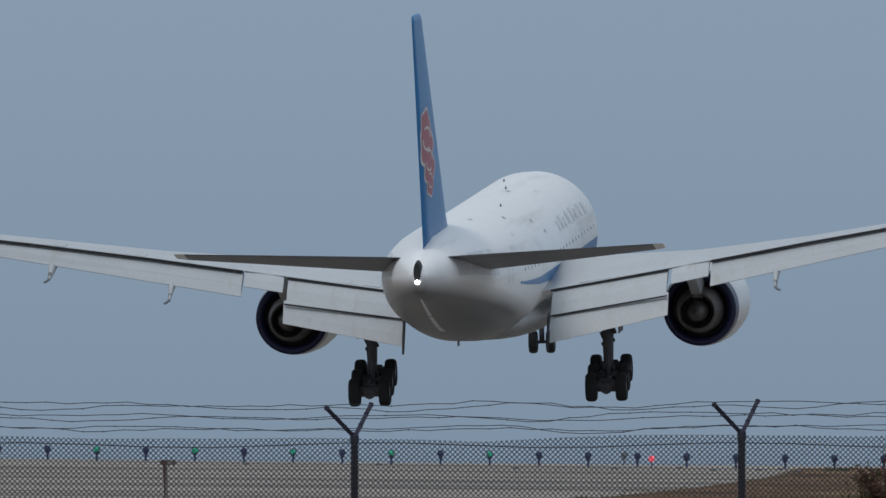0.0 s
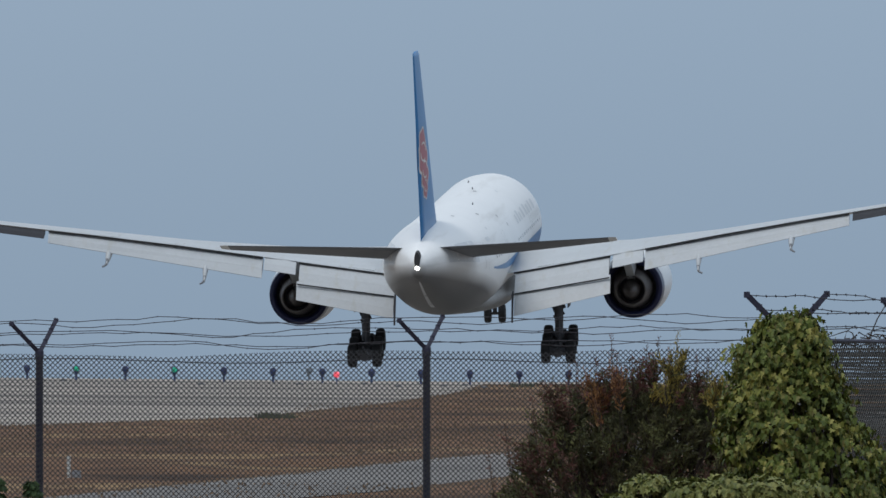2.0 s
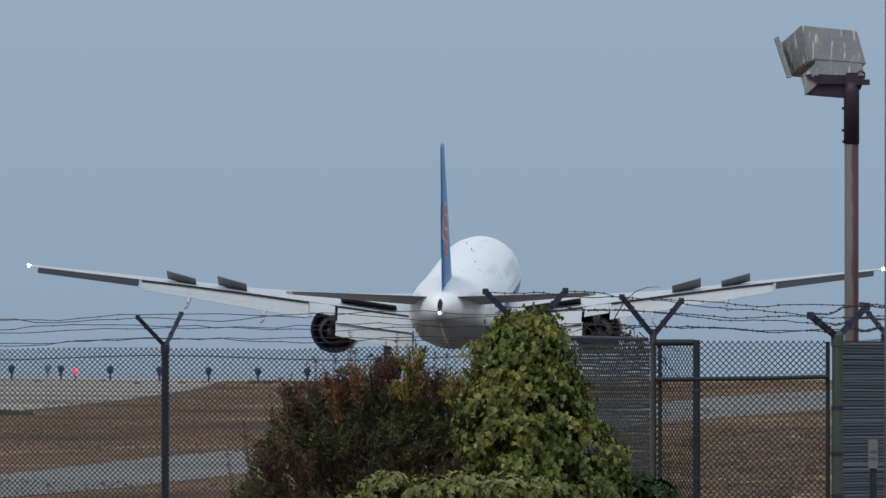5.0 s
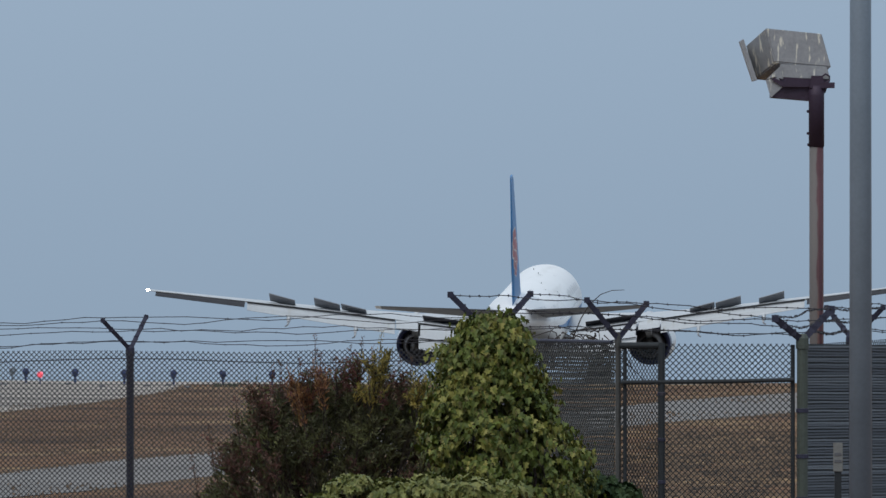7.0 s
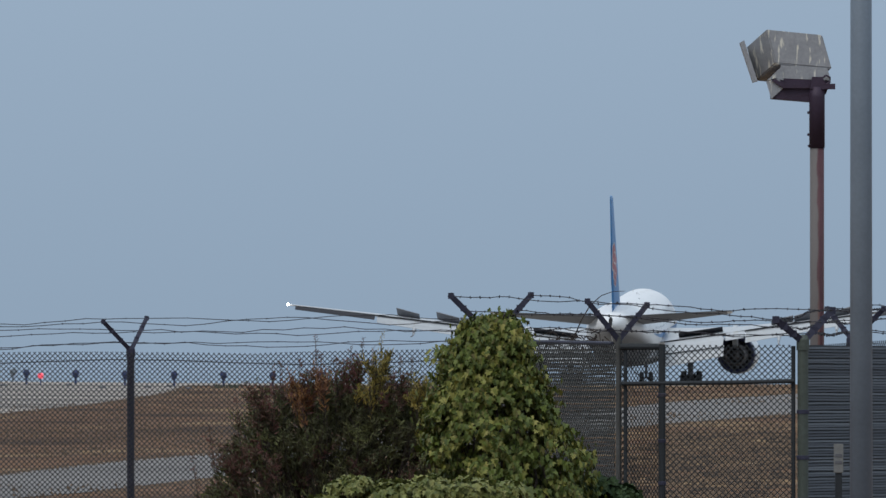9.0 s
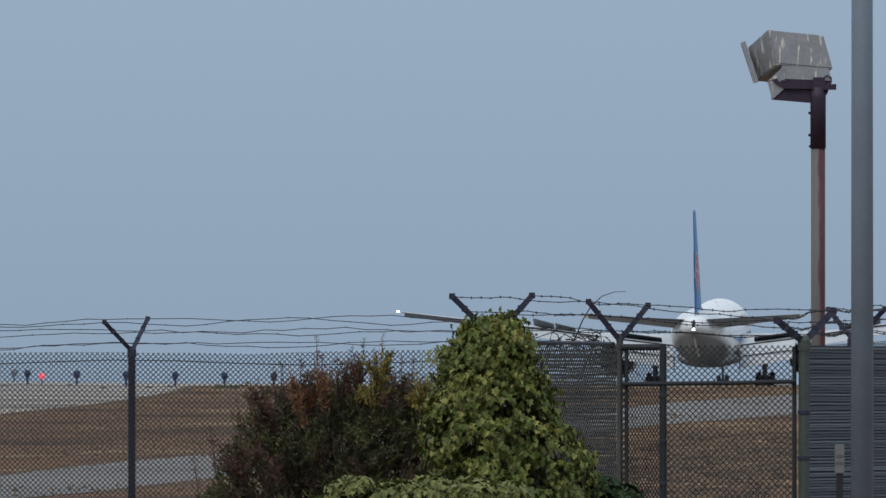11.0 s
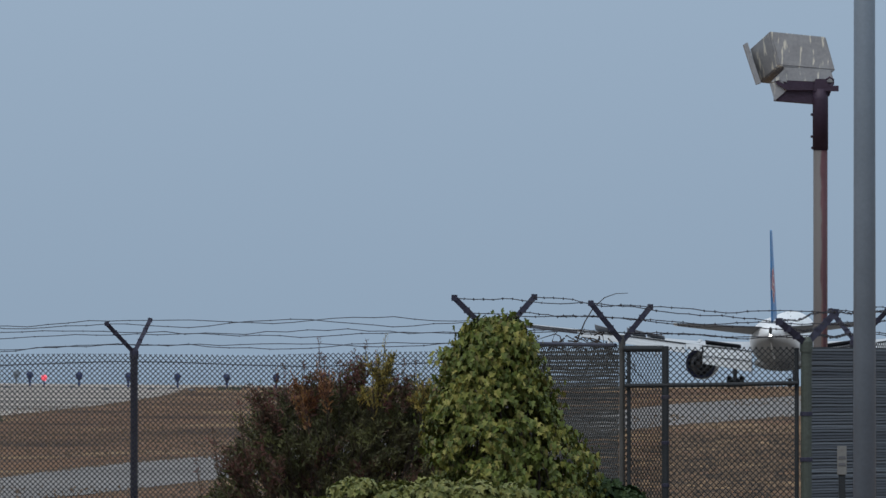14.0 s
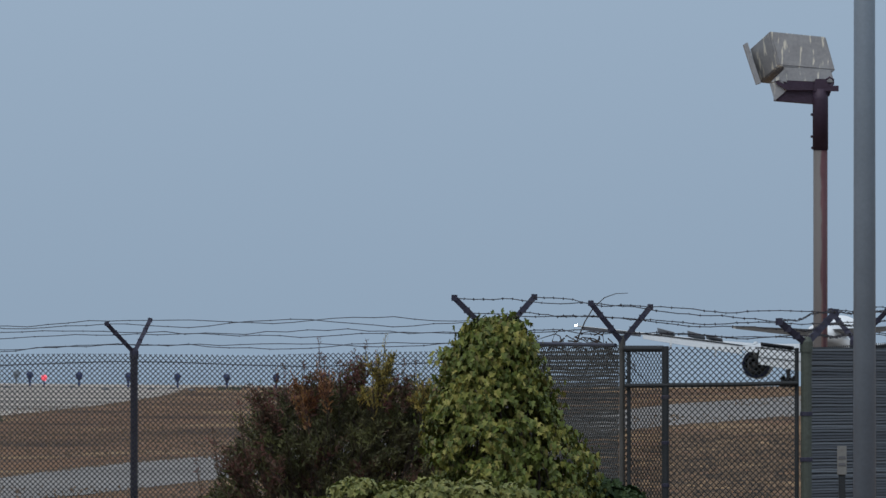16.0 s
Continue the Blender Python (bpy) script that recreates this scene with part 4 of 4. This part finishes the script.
def panel(sx, x0, x1, drop0, drop1, chord0, chord1, back0, back1, deflect, thick, k=5):
    """A flap segment hung below the trailing edge between spans x0 and x1: slanting slab with a rounded nose."""
    rings = []
    for x, drop, c, back in ((x0, drop0, chord0, back0), (x1, drop1, chord1, back1)):
        le, te, z, t = wing_at(x)
        y0, z0 = te + back, z - drop
        dy, dz = -math.cos(radians(deflect)), -math.sin(radians(deflect))
        ny, nz = math.sin(radians(deflect)), -math.cos(radians(deflect))
        out = []
        for s, h in ((0, 0.5), (0.05, 0.08), (0.15, 0.0), (0.6, 0.02), (1.0, 0.45), (1.0, 0.55), (0.6, 0.85), (0.15, 1.0), (0.05, 0.9)):
            out.append((sx * x, y0 + dy * c * s + ny * thick * h, z0 + dz * c * s + nz * thick * h))
        rings.append(out)
    return loft(rings)


def wheel(r, w, parent, place):
    """A tyre with rounded shoulders and a dished hub, axle along x."""
    prof = [(-w * 0.5, r * 0.55), (-w * 0.5, r * 0.86), (-w * 0.36, r * 0.97), (-w * 0.12, r), (w * 0.12, r), (w * 0.36, r * 0.97), (w * 0.5, r * 0.86), (w * 0.5, r * 0.55)]
    k = 22
    rings = [[(x, q * math.cos(6.2832 * i / k), q * math.sin(6.2832 * i / k)) for i in range(k)] for x, q in prof]
    ty = part("tyre", loft(rings, False), M_TYRE, parent)
    ty.location = place
    hub = part("hub", loft([[(x, q * math.cos(6.2832 * i / 16), q * math.sin(6.2832 * i / 16)) for i in range(16)]
                            for x, q in ((-w * 0.42, r * 0.56), (-w * 0.3, r * 0.3), (w * 0.3, r * 0.3), (w * 0.42, r * 0.56))]), M_HUB, parent)
    hub.location = place


def airliner():
    wings = []
    ob = thing("airliner", "white twin-engine passenger jet with blue fin, flaps and wheels down", "airplane")
    # fuselage
    secs = [(-31.95, 7.05, 0.28, 0.32), (-31.2, 6.95, 0.5, 0.7), (-29.5, 6.95, 1.25, 1.15), (-26.5, 6.79, 1.9, 1.78), (-23, 6.48, 2.52, 2.2), (-19, 6.16, 2.92, 2.49),
            (-15, 5.87, 3.08, 2.78), (-11, 5.7, 3.1, 2.9), (-7, 5.56, 3.1, 3.04), (5, 5.5, 3.1, 3.1), (14, 5.5, 3.1, 3.1), (21, 5.5, 3.1, 3.1), (24.5, 5.44, 2.98, 2.98), (27.5, 5.24, 2.55, 2.5),
            (29.7, 4.98, 1.9, 1.8), (31.1, 4.75, 1.15, 1.05), (31.8, 4.62, 0.35, 0.3)]
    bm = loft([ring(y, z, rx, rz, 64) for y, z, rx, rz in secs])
    body = part("fuselage", bm, M_HULL, ob, "white fuselage with blue side stripe and shade-toned grey belly", True)
    # blue cheat band along each side, following the skin
    def skin(y, ang, lift=0.012):
        for a, b in zip(secs, secs[1:]):
            if y <= b[0]:
                f = (y - a[0]) / (b[0] - a[0])
                z, rx, rz = [a[i] + (b[i] - a[i]) * f for i in (1, 2, 3)]
                return Vector(((rx + lift) * math.cos(ang), y, z + (rz + lift) * math.sin(ang)))
        return Vector((0, y, 5))

    def patch(name, sx, y0, y1, a0, a1, material, parent, steps=10, taper=0.0):
        verts, faces = [], []
        for i in range(steps + 1):
            f = i / steps
            y = y0 + (y1 - y0) * f
            lo = a0 + (a1 - a0) * taper * (1 - f)
            for j in range(5):
                p = skin(y, radians(lo + (a1 - lo) * j / 4))
                verts.append((sx * p.x, p.y, p.z))
        for i in range(steps):
            for j in range(4):
                faces.append((i * 5 + j, i * 5 + j + 1, (i + 1) * 5 + j + 1, (i + 1) * 5 + j))
        return raw(name, verts, faces, material, parent)
    for sx in (-1, 1):
        patch("blue_stripe", sx, -16, 24, -24, -3, M_BLUE, body, 24, 0.9)
        for row in range(46):
            y = -14 + row * 0.8
            if 1.0 < y < 3.0:
                continue
            if row % 2 == 0:
                patch("window", sx, y, y + 0.26, 6.5, 9.5, M_GLASS, body, 1)
        for i, (y, w) in enumerate(((6, 1.0), (7.6, 1.1), (9.2, 0.9), (11, 1.2), (13.2, 1.1), (15, 1.3), (17, 1.0), (19, 1.2))):
            patch("title_bar", sx, y, y + w, 22, 22 + (10, 13, 9, 12, 13, 10, 12, 11)[i], M_TITLE, body, 2)
        for y in (-19.5, -5.5, 14.5):
            for k in (0.0, 1.07):
                patch("door_seam", sx, y + k, y + k + 0.05, -6, 30, M_HUB, body, 1)
        patch("trim_plate", sx, -28.4, -21.6, 2, 34, M_TITLE, body, 6)
        patch("registration_bar", sx, -16.3, -14.2, 28, 33, M_TITLE, body, 2)
    for y, a, w in ((10, 62, 0.5), (3.5, 118, 0.5), (-2, 42, 0.35), (-8, 58, 0.4), (-12, 40, 0.6), (0, 28, 0.3), (-15, 75, 0.35), (6, 80, 0.4), (-18, 12, 0.7)):
        patch("access_panel", 1, y, y + w, a, a + 3.5, M_HUB if w < 0.45 else M_TITLE, body, 1)
    # pale reflection along the belly centreline, painted on as a streak
    patch("belly_reflection", 1, -30.6, -21.0, -93, -88, M_TITLE, body, 8)
    for y, x in ((8, 0.2), (14.5, -0.5), (-3, 1.0)):
        p = skin(y, math.acos(x / 3.1), 0)
        part("antenna", loft([[(p.x - 0.03, y - 0.4, p.z - 0.05), (p.x + 0.03, y - 0.4, p.z - 0.05), (p.x, y + 0.45, p.z - 0.05)],
                              [(p.x - 0.015, y - 0.4, p.z + 0.12), (p.x + 0.015, y - 0.4, p.z + 0.12), (p.x, y - 0.05, p.z + 0.12)]]), M_MARK, body)
    # exhaust slot and tail light at the tail cone, belly fairing, tail skid
    part("tail_exhaust", loft([ring(-32.02, 7.35, 0.16, 0.42, 16), ring(-31.3, 7.35, 0.2, 0.5, 16)]), M_SEAM, body)
    bm = bmesh.new()
    bmesh.ops.create_uvsphere(bm, u_segments=12, v_segments=8, radius=0.105, matrix=Matrix.Translation((0, -32.0, 6.92)))
    part("tail_light", bm, M_STROBE, body, "bright white tail light", True)
    part("belly_fairing", loft([ring(-10.5, 3.45, 0.7, 0.3, 24), ring(-8, 3.35, 2.3, 0.75, 24), ring(-3, 3.27, 3.15, 1.0, 24), ring(6, 3.15, 3.25, 1.0, 24),
                                ring(11, 3.2, 2.4, 0.7, 24), ring(13, 3.35, 0.8, 0.3, 24)]), M_LOWER, body, "", True)
    part("blade_antenna", block(-0.03, 0.03, -14.8, -14.3, 2.85, 3.25), M_HUB, body)
    # fin
    fin_rows = [(7.9, -18.2, -29.0, 1.0), (9.2, -19.8, -29.3, 0.95), (18.3, -27.3, -31.2, 0.34), (18.55, -28.0, -31.2, 0.24)]

    def fin_ring(z, le, te, t):
        return [(p[2], p[1], z) for p in foil(le, te, t, 0, 0)]
    fin = part("fin", loft([fin_ring(*r) for r in fin_rows]), M_BLUE, ob, "tall blue fin with red emblem", True)

    def fin_side(y, z, sx, lift):
        f = (z - 9.2) / 9.1
        le, te, t = -19.8 - 7.5 * f, -29.3 - 1.9 * f, 0.95 - 0.61 * f
        s = max(0.0, min(1.0, (le - y) / (le - te)))
        h = t * (2.6 * math.sqrt(s) - 1.2 * s - 1.4 * s * s) * 0.5 + 0.02 * (1 - s)
        return (sx * (h * (0.62 if sx > 0 else 0.55) + lift), y, z)
    for sx in (-1, 1):
        for (cy, cz, ry, rz) in ((-27.6, 12.7, 2.0, 1.1), (-27.0, 11.7, 1.7, 0.85), (-28.0, 13.6, 1.4, 0.75), (-27.0, 10.95, 1.0, 0.6)):
            for rad, material, lift, nm in ((1.0, M_RIM, 0.012, "emblem_outline"), (0.84, M_RED, 0.024, "emblem_petal")):
                verts = [fin_side(cy, cz, sx, lift)]
                n = 28
                for q in (0.5, 1.0):
                    for i in range(n):
                        a = 6.2832 * i / n
                        w = 1 + 0.10 * math.cos(5 * a)
                        verts.append(fin_side(cy + ry * rad * q * w * math.cos(a), cz + rz * rad * q * w * math.sin(a), sx, lift))
                faces = [(0, 1 + i, 1 + (i + 1) % n) for i in range(n)] + [(1 + i, 1 + n + i, 1 + n + (i + 1) % n, 1 + (i + 1) % n) for i in range(n)]
                raw(nm, verts, faces, material, fin)
        for cy, cz, ry, rz in ((-27.8, 13.0, 1.2, 0.55), (-27.2, 12.0, 1.0, 0.5), (-27.0, 11.1, 0.6, 0.35)):
            n = 20
            verts = [fin_side(cy + ry * q * math.cos(6.2832 * i / n), cz + rz * q * math.sin(6.2832 * i / n), sx, 0.034) for q in (0.8, 1.0) for i in range(n)]
            raw("emblem_line", verts, [(i, n + i, n + (i + 1) % n, (i + 1) % n) for i in range(n) if i % 10 < 7], M_RIM, fin)
    # tailplane, wings, flaps, engines
    for sx in (-1, 1):
        rows = [(1.0, -21.5, -28.7, 7.24, 0.72), (1.8, -22.0, -28.8, 7.32, 0.66), (10.4, -29.0, -31.35, 8.15, 0.24), (10.75, -29.6, -31.4, 8.2, 0.14)]
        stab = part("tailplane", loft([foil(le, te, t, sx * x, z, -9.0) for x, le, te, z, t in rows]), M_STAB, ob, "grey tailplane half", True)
        part("tip_cap", loft([foil(-28.95, -31.37, 0.28, sx * 10.36, 8.15, -9.0), foil(-29.6, -31.42, 0.18, sx * 10.8, 8.2, -9.0)]), M_WHITE, stab, "white tip cap")
        rows = [(2.6,), (6,), (9.6,), (15,), (20,), (26,), (29.6,), (30.3,)]
        secs_w = []
        for (x,) in rows:
            secs_w.append(wing_ring(x, sx))
        wing = part("wing", loft(secs_w), M_WING, ob, "pale grey swept wing", True)
        wings.append((wing, sx))
        # dark slot line above the flaps, aileron, flaps
        def strip(name, x0, x1, dz0, dz1, dy, material):
            rings = []
            for q in range(7):
                x = x0 + (x1 - x0) * q / 6
                le, te, z, t = wing_at(x)
                rings.append([(sx * x, te + dy, z + dz0), (sx * x, te + dy - 0.12, z + dz0), (sx * x, te + dy - 0.12, z + dz1), (sx * x, te + dy, z + dz1)])
            return part(name, loft(rings), material, wing)
        strip("flap_slot", 3.3, 8.8, -0.23, -0.13, 0.0, M_SEAM)
        strip("flap_slot", 10.8, 22.5, -0.17, -0.085, 0.0, M_SEAM)
        # the aileron's colour holds the shade of its underside
        part("aileron", panel(sx, 22.7, 29.7, 0.07, 0.06, 1.05, 0.75, 0.15, 0.15, 20, 0.16), M_DARK, wing, "aileron with underside shade in its dark grey")
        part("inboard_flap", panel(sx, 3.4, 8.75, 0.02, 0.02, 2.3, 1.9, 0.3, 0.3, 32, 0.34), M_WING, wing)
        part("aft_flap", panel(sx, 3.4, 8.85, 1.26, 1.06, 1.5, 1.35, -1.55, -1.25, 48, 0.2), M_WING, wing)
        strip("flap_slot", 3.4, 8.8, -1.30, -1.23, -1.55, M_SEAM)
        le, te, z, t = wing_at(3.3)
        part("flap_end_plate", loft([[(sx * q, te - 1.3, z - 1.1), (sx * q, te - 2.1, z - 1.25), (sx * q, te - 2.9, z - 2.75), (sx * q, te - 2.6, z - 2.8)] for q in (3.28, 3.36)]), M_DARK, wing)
        part("flaperon", panel(sx, 8.95, 10.7, 0.02, 0.02, 1.5, 1.4, 0.3, 0.3, 26, 0.26), M_WING, wing)
        part("outboard_flap", panel(sx, 10.8, 22.5, 0.06, 0.05, 1.9, 1.05, 0.28, 0.22, 33, 0.28), M_WING, wing)
        for x, d in ((13.9, 1.2), (19.2, 0.9)):
            le, te, z, t = wing_at(x)
            fa = part("flap_fairing", loft([[(sx * x + w * math.cos(a), y, zz + h * math.sin(a)) for a in [6.2832 * i / 10 for i in range(10)]] for y, zz, w, h in
                                       ((te + 4.2, z - 0.35, 0.03, 0.03), (te + 2.4, z - 0.6, 0.2, 0.26), (te + 0.4, z - 0.72, 0.22, 0.32), (te - 1.0, z - 0.85 - d * 0.3, 0.15, 0.26), (te - 1.9, z - d - 0.55, 0.05, 0.1))]), M_WING, wing, "", True)
            part("fairing_tail", tube([(sx * x, te - 1.6, z - d - 0.3), (sx * (x + 0.02), te - 1.85, z - d - 0.55), (sx * (x + 0.1), te - 2.0, z - d - 0.64), (sx * (x + 0.24), te - 2.05, z - d - 0.70)], 0.08, 8, 0.05), M_STAB, fa)
        bm = bmesh.new()
        bmesh.ops.create_uvsphere(bm, u_segments=10, v_segments=8, radius=0.12, matrix=Matrix.Translation((sx * 30.35, -11.3, 9.2)))
        part("wingtip_light", bm, M_STROBE, wing, "white wingtip light", True)
        # engine
        cx, cz = sx * 9.52, 3.06
        nac = part("nacelle", lathe_y([(10.2, 1.5), (10.45, 1.62), (10.3, 1.76), (9.3, 1.9), (7.6, 1.93), (5.6, 1.87), (4.1, 1.74), (3.35, 1.66), (3.4, 1.6), (4.6, 1.57), (6.5, 1.4), (6.6, 0.5)], cx, cz), M_WHITE, ob, "white engine nacelle", True)
        part("nozzle_lip", lathe_y([(4.0, 1.775), (3.2, 1.70), (3.1, 1.68), (3.12, 1.36), (4.2, 1.32)], cx, cz), M_COWL, nac, "dark blue rim of the fan nozzle", True)
        part("fan_duct", lathe_y([(3.9, 1.5), (3.85, 0.6)], cx, cz), M_DUCT, nac)
        part("core_cowl", lathe_y([(6.0, 1.25), (4.0, 1.2), (2.8, 1.08), (1.6, 0.86), (1.5, 0.80), (1.7, 0.74), (2.4, 0.70)], cx, cz), M_HOT, nac, "heat-stained core cowl", True)
        part("exhaust_plug", lathe_y([(2.4, 0.62), (1.6, 0.5), (0.9, 0.28), (0.5, 0.05)], cx, cz), M_HOT, nac, "", True)
        part("core_nozzle", lathe_y([(2.3, 0.72), (2.25, 0.4)], cx, cz), M_DUCT, nac)
        part("inlet_fan", lathe_y([(9.4, 1.5), (9.35, 0.3)], cx, cz), M_DUCT, nac)
        part("pylon", loft([[(cx - 0.22, y, z0), (cx + 0.22, y, z0), (cx + 0.18, y, z1), (cx - 0.18, y, z1)] for y, z0, z1 in ((8.2, 4.7, 4.95), (5.0, 3.9, 5.6), (2.4, 3.55, 5.8), (0.2, 4.3, 5.7), (-2.2, 5.1, 5.6))]), M_WING, nac)
    return ob, wings


def spoilers(wings):
    """Hinged panels on the wings' upper side, two outboard and one inboard a wing; they lie flat until touchdown."""
    out = []
    for ob, sx in wings:
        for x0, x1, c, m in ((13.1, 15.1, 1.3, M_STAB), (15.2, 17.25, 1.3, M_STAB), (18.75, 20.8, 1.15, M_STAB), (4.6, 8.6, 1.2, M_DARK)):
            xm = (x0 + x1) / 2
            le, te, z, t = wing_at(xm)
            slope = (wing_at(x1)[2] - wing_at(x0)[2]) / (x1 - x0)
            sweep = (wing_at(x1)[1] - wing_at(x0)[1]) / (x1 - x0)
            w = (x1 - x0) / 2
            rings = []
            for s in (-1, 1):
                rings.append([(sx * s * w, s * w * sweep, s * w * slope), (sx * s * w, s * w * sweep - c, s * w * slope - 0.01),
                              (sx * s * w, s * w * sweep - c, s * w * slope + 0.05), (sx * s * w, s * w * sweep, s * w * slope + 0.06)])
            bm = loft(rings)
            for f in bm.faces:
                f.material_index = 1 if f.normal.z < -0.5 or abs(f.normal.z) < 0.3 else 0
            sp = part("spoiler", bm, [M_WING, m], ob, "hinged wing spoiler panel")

            def top(y):
                s = (le - y) / (le - te)
                h = t * (2.6 * math.sqrt(s) - 1.2 * s - 1.4 * s * s) * 0.5 + 0.02 * (1 - s)
                return z - 0.5 * (le - te) * math.tan(radians(1.2)) + (1 - s) * (le - te) * math.tan(radians(twist_at(xm))) + h * 0.62
            y0 = te + c + 0.25
            hinge, rest = (sx * xm, y0, top(y0) - 0.05), math.degrees(math.atan2(top(y0) - top(y0 - c), c))
            sp.matrix_basis = pose(*hinge, rest)
            late = 1.4 if 10 < xm < 15 else 0.0
            out.append((sp, hinge, rest, 34 if xm > 15 else 24 if xm > 10 else 22, late))
    return out


def main_gear(ob, sx):
    """Six-wheel truck under a long strut with brace and door; the truck hangs nose-up."""
    gear = part("main_gear", tube([(0, 0.2, 4.2), (0, 0, 2.2), (0, 0, 0.8)], 0.3, 12, 0.2), M_GEAR, ob, "dark main landing gear with six wheels")
    def bar(a, b, r, nm):
        part(nm, tube([a, b], r, 8), M_GEAR, gear)
    bar((0, 0.1, 3.4), (-sx * 1.5, 0.6, 4.1), 0.1, "side_brace")
    bar((0, 0.1, 1.9), (0, 1.9, 4.0), 0.09, "drag_brace")
    bar((0, -0.3, 1.3), (0, -0.25, 2.2), 0.07, "torque_link")
    bar((-0.28, -0.1, 2.35), (0.30, 0.1, 2.55), 0.09, "actuator")
    part("gear_door", loft([[(sx * 0.55, y, 2.9), (sx * 0.60, y, 2.9), (sx * 0.66, y, 4.2), (sx * 0.6, y, 4.2)] for y in (-0.8, 1.2)]), M_STAB, gear)
    tilt = radians(13)
    def on(y, z):
        return y * math.cos(tilt) - z * math.sin(tilt), 0.8 + y * math.sin(tilt) + z * math.cos(tilt)
    ya, za = on(-1.75, 0)
    yb, zb = on(1.75, 0)
    bar((0, ya, za), (0, yb, zb), 0.27, "truck_beam")
    bar((-0.34, 0.1, 2.75), (0.36, 0.15, 3.0), 0.16, "actuator")
    bar((-0.16, -0.2, 1.2), (-0.12, 0.5, 3.3), 0.09, "hydraulic_line")
    for q in (-1.47, 0, 1.47):
        y, z = on(q, 0)
        bar((-0.75, y, z), (0.75, y, z), 0.09, "axle")
        bar((-0.46, y + 0.05, z + 0.05), (0.46, y + 0.05, z + 0.05), 0.27, "brake_pack")
        bar((-0.3, y + 0.1, z + 0.32), (0.3, y + 0.1, z + 0.29), 0.1, "brake_rod")
        for s in (-0.70, 0.70):
            wheel(0.66, 0.50, gear, (s, y, z))
    return gear


def nose_gear(ob):
    gear = part("nose_gear", tube([(0, 0, 0.45), (0, 0.05, 2.9)], 0.13, 10), M_GEAR, ob, "twin-wheel nose landing gear")
    part("axle", tube([(-0.45, 0, 0.45), (0.45, 0, 0.45)], 0.08, 8), M_GEAR, gear)
    part("drag_brace", tube([(0, 0.05, 1.2), (0, 1.3, 2.7)], 0.06, 8), M_GEAR, gear)
    for s in (-0.42, 0.42):
        wheel(0.55, 0.40, gear, (s, 0, 0.45))
    return gear


plane, wings = airliner()
flat_spoilers = spoilers(wings)
gears = [(main_gear(plane, -1), -5.49), (main_gear(plane, 1), 5.49)]
nose = nose_gear(plane)


def motions():
    rows = [
        (0, -25.88, 627, 5.25, 4.65, -1.2, -3.2),
        (0.5, -23.19, 664, 4.7, 4.6, -1.35, -3.2),
        (1, -20.5, 699, 4.16, 4.55, -1.57, -3.2),
        (1.5, -17.84, 732, 3.66, 4.5, -1.67, -3.2),
        (2, -15.44, 769, 3.28, 4.58, -1.2, -3.1),
        (2.5, -12.97, 806, 2.84, 4.65, -0.82, -3),
        (3, -10.51, 840, 2.64, 4.6, -0.62, -2.9),
        (3.5, -7.99, 873, 2.43, 4.55, -0.2, -2.9),
        (4, -5.53, 908, 2.24, 4.53, -0.08, -2.9),
        (4.5, -3.15, 943, 1.94, 4.52, 0.12, -2.9),
        (5, -0.77, 977, 1.6, 4.5, 0.25, -2.9),
        (7.5, 9.83, 1140, 1.05, 3.4, -0.3, -3.5),
        (8, 12.27, 1175, 0.92, 3.03, -0.3, -3.67),
        (8.5, 14.68, 1208, 0.88, 2.67, -0.3, -3.83),
        (9, 17.5, 1241, 0.68, 2.3, -0.3, -4),
        (11.5, 28.95, 1388, 0.69, 1.73, -0.3, -4),
        (12, 30.78, 1418, 0.82, 1.61, -0.3, -4),
        (12.5, 32.57, 1448, 0.61, 1.5, -0.3, -4),
        (13, 34.48, 1477, 0.66, 1.47, -0.3, -4),
        (14, 38.53, 1534, 0.62, 1.41, -0.3, -4),
        (15, 42.91, 1588, 0.59, 1.36, -0.3, -4),
        (16, 47.26, 1640, 0.69, 1.3, -0.3, -4),
    ]
    walk(plane, [(t, pose(x, y, z, pitch, roll, turn)) for t, x, y, z, pitch, roll, turn in rows])
    for wing, sx in wings:  # the lift goes off the wings after touchdown
        walk(wing, [(t, Matrix.Translation((sx * 2.6, 0, 4.65)) @ pose(0, 0, 0, 0, sx * a) @ Matrix.Translation((-sx * 2.6, 0, -4.65)))
                    for t, a in ((0, 0), (3.8, 0.1), (5, 1.15), (7.5, 1.4), (9, 1.6), (16, 2.2))])
    for gear, x in gears:
        walk(gear, [(0, pose(x, 0, -0.6)), (4.3, pose(x, 0, -0.6)), (5.4, pose(x, 0, -0.5)), (7.0, pose(x, 0, -0.1)), (16, pose(x, 0, -0.1))])
    walk(nose, [(0, pose(0, 25.9, -0.35)), (11, pose(0, 25.9, -0.35)), (12, pose(0, 25.9, -0.2)), (16, pose(0, 25.9, -0.2))])
    for sp, hinge, rest, up, late in flat_spoilers:
        walk(sp, [(0, pose(*hinge, rest)), (4.2 + late, pose(*hinge, rest)), (4.6 + late, pose(*hinge, -up)), (16, pose(*hinge, -up))])


motions()
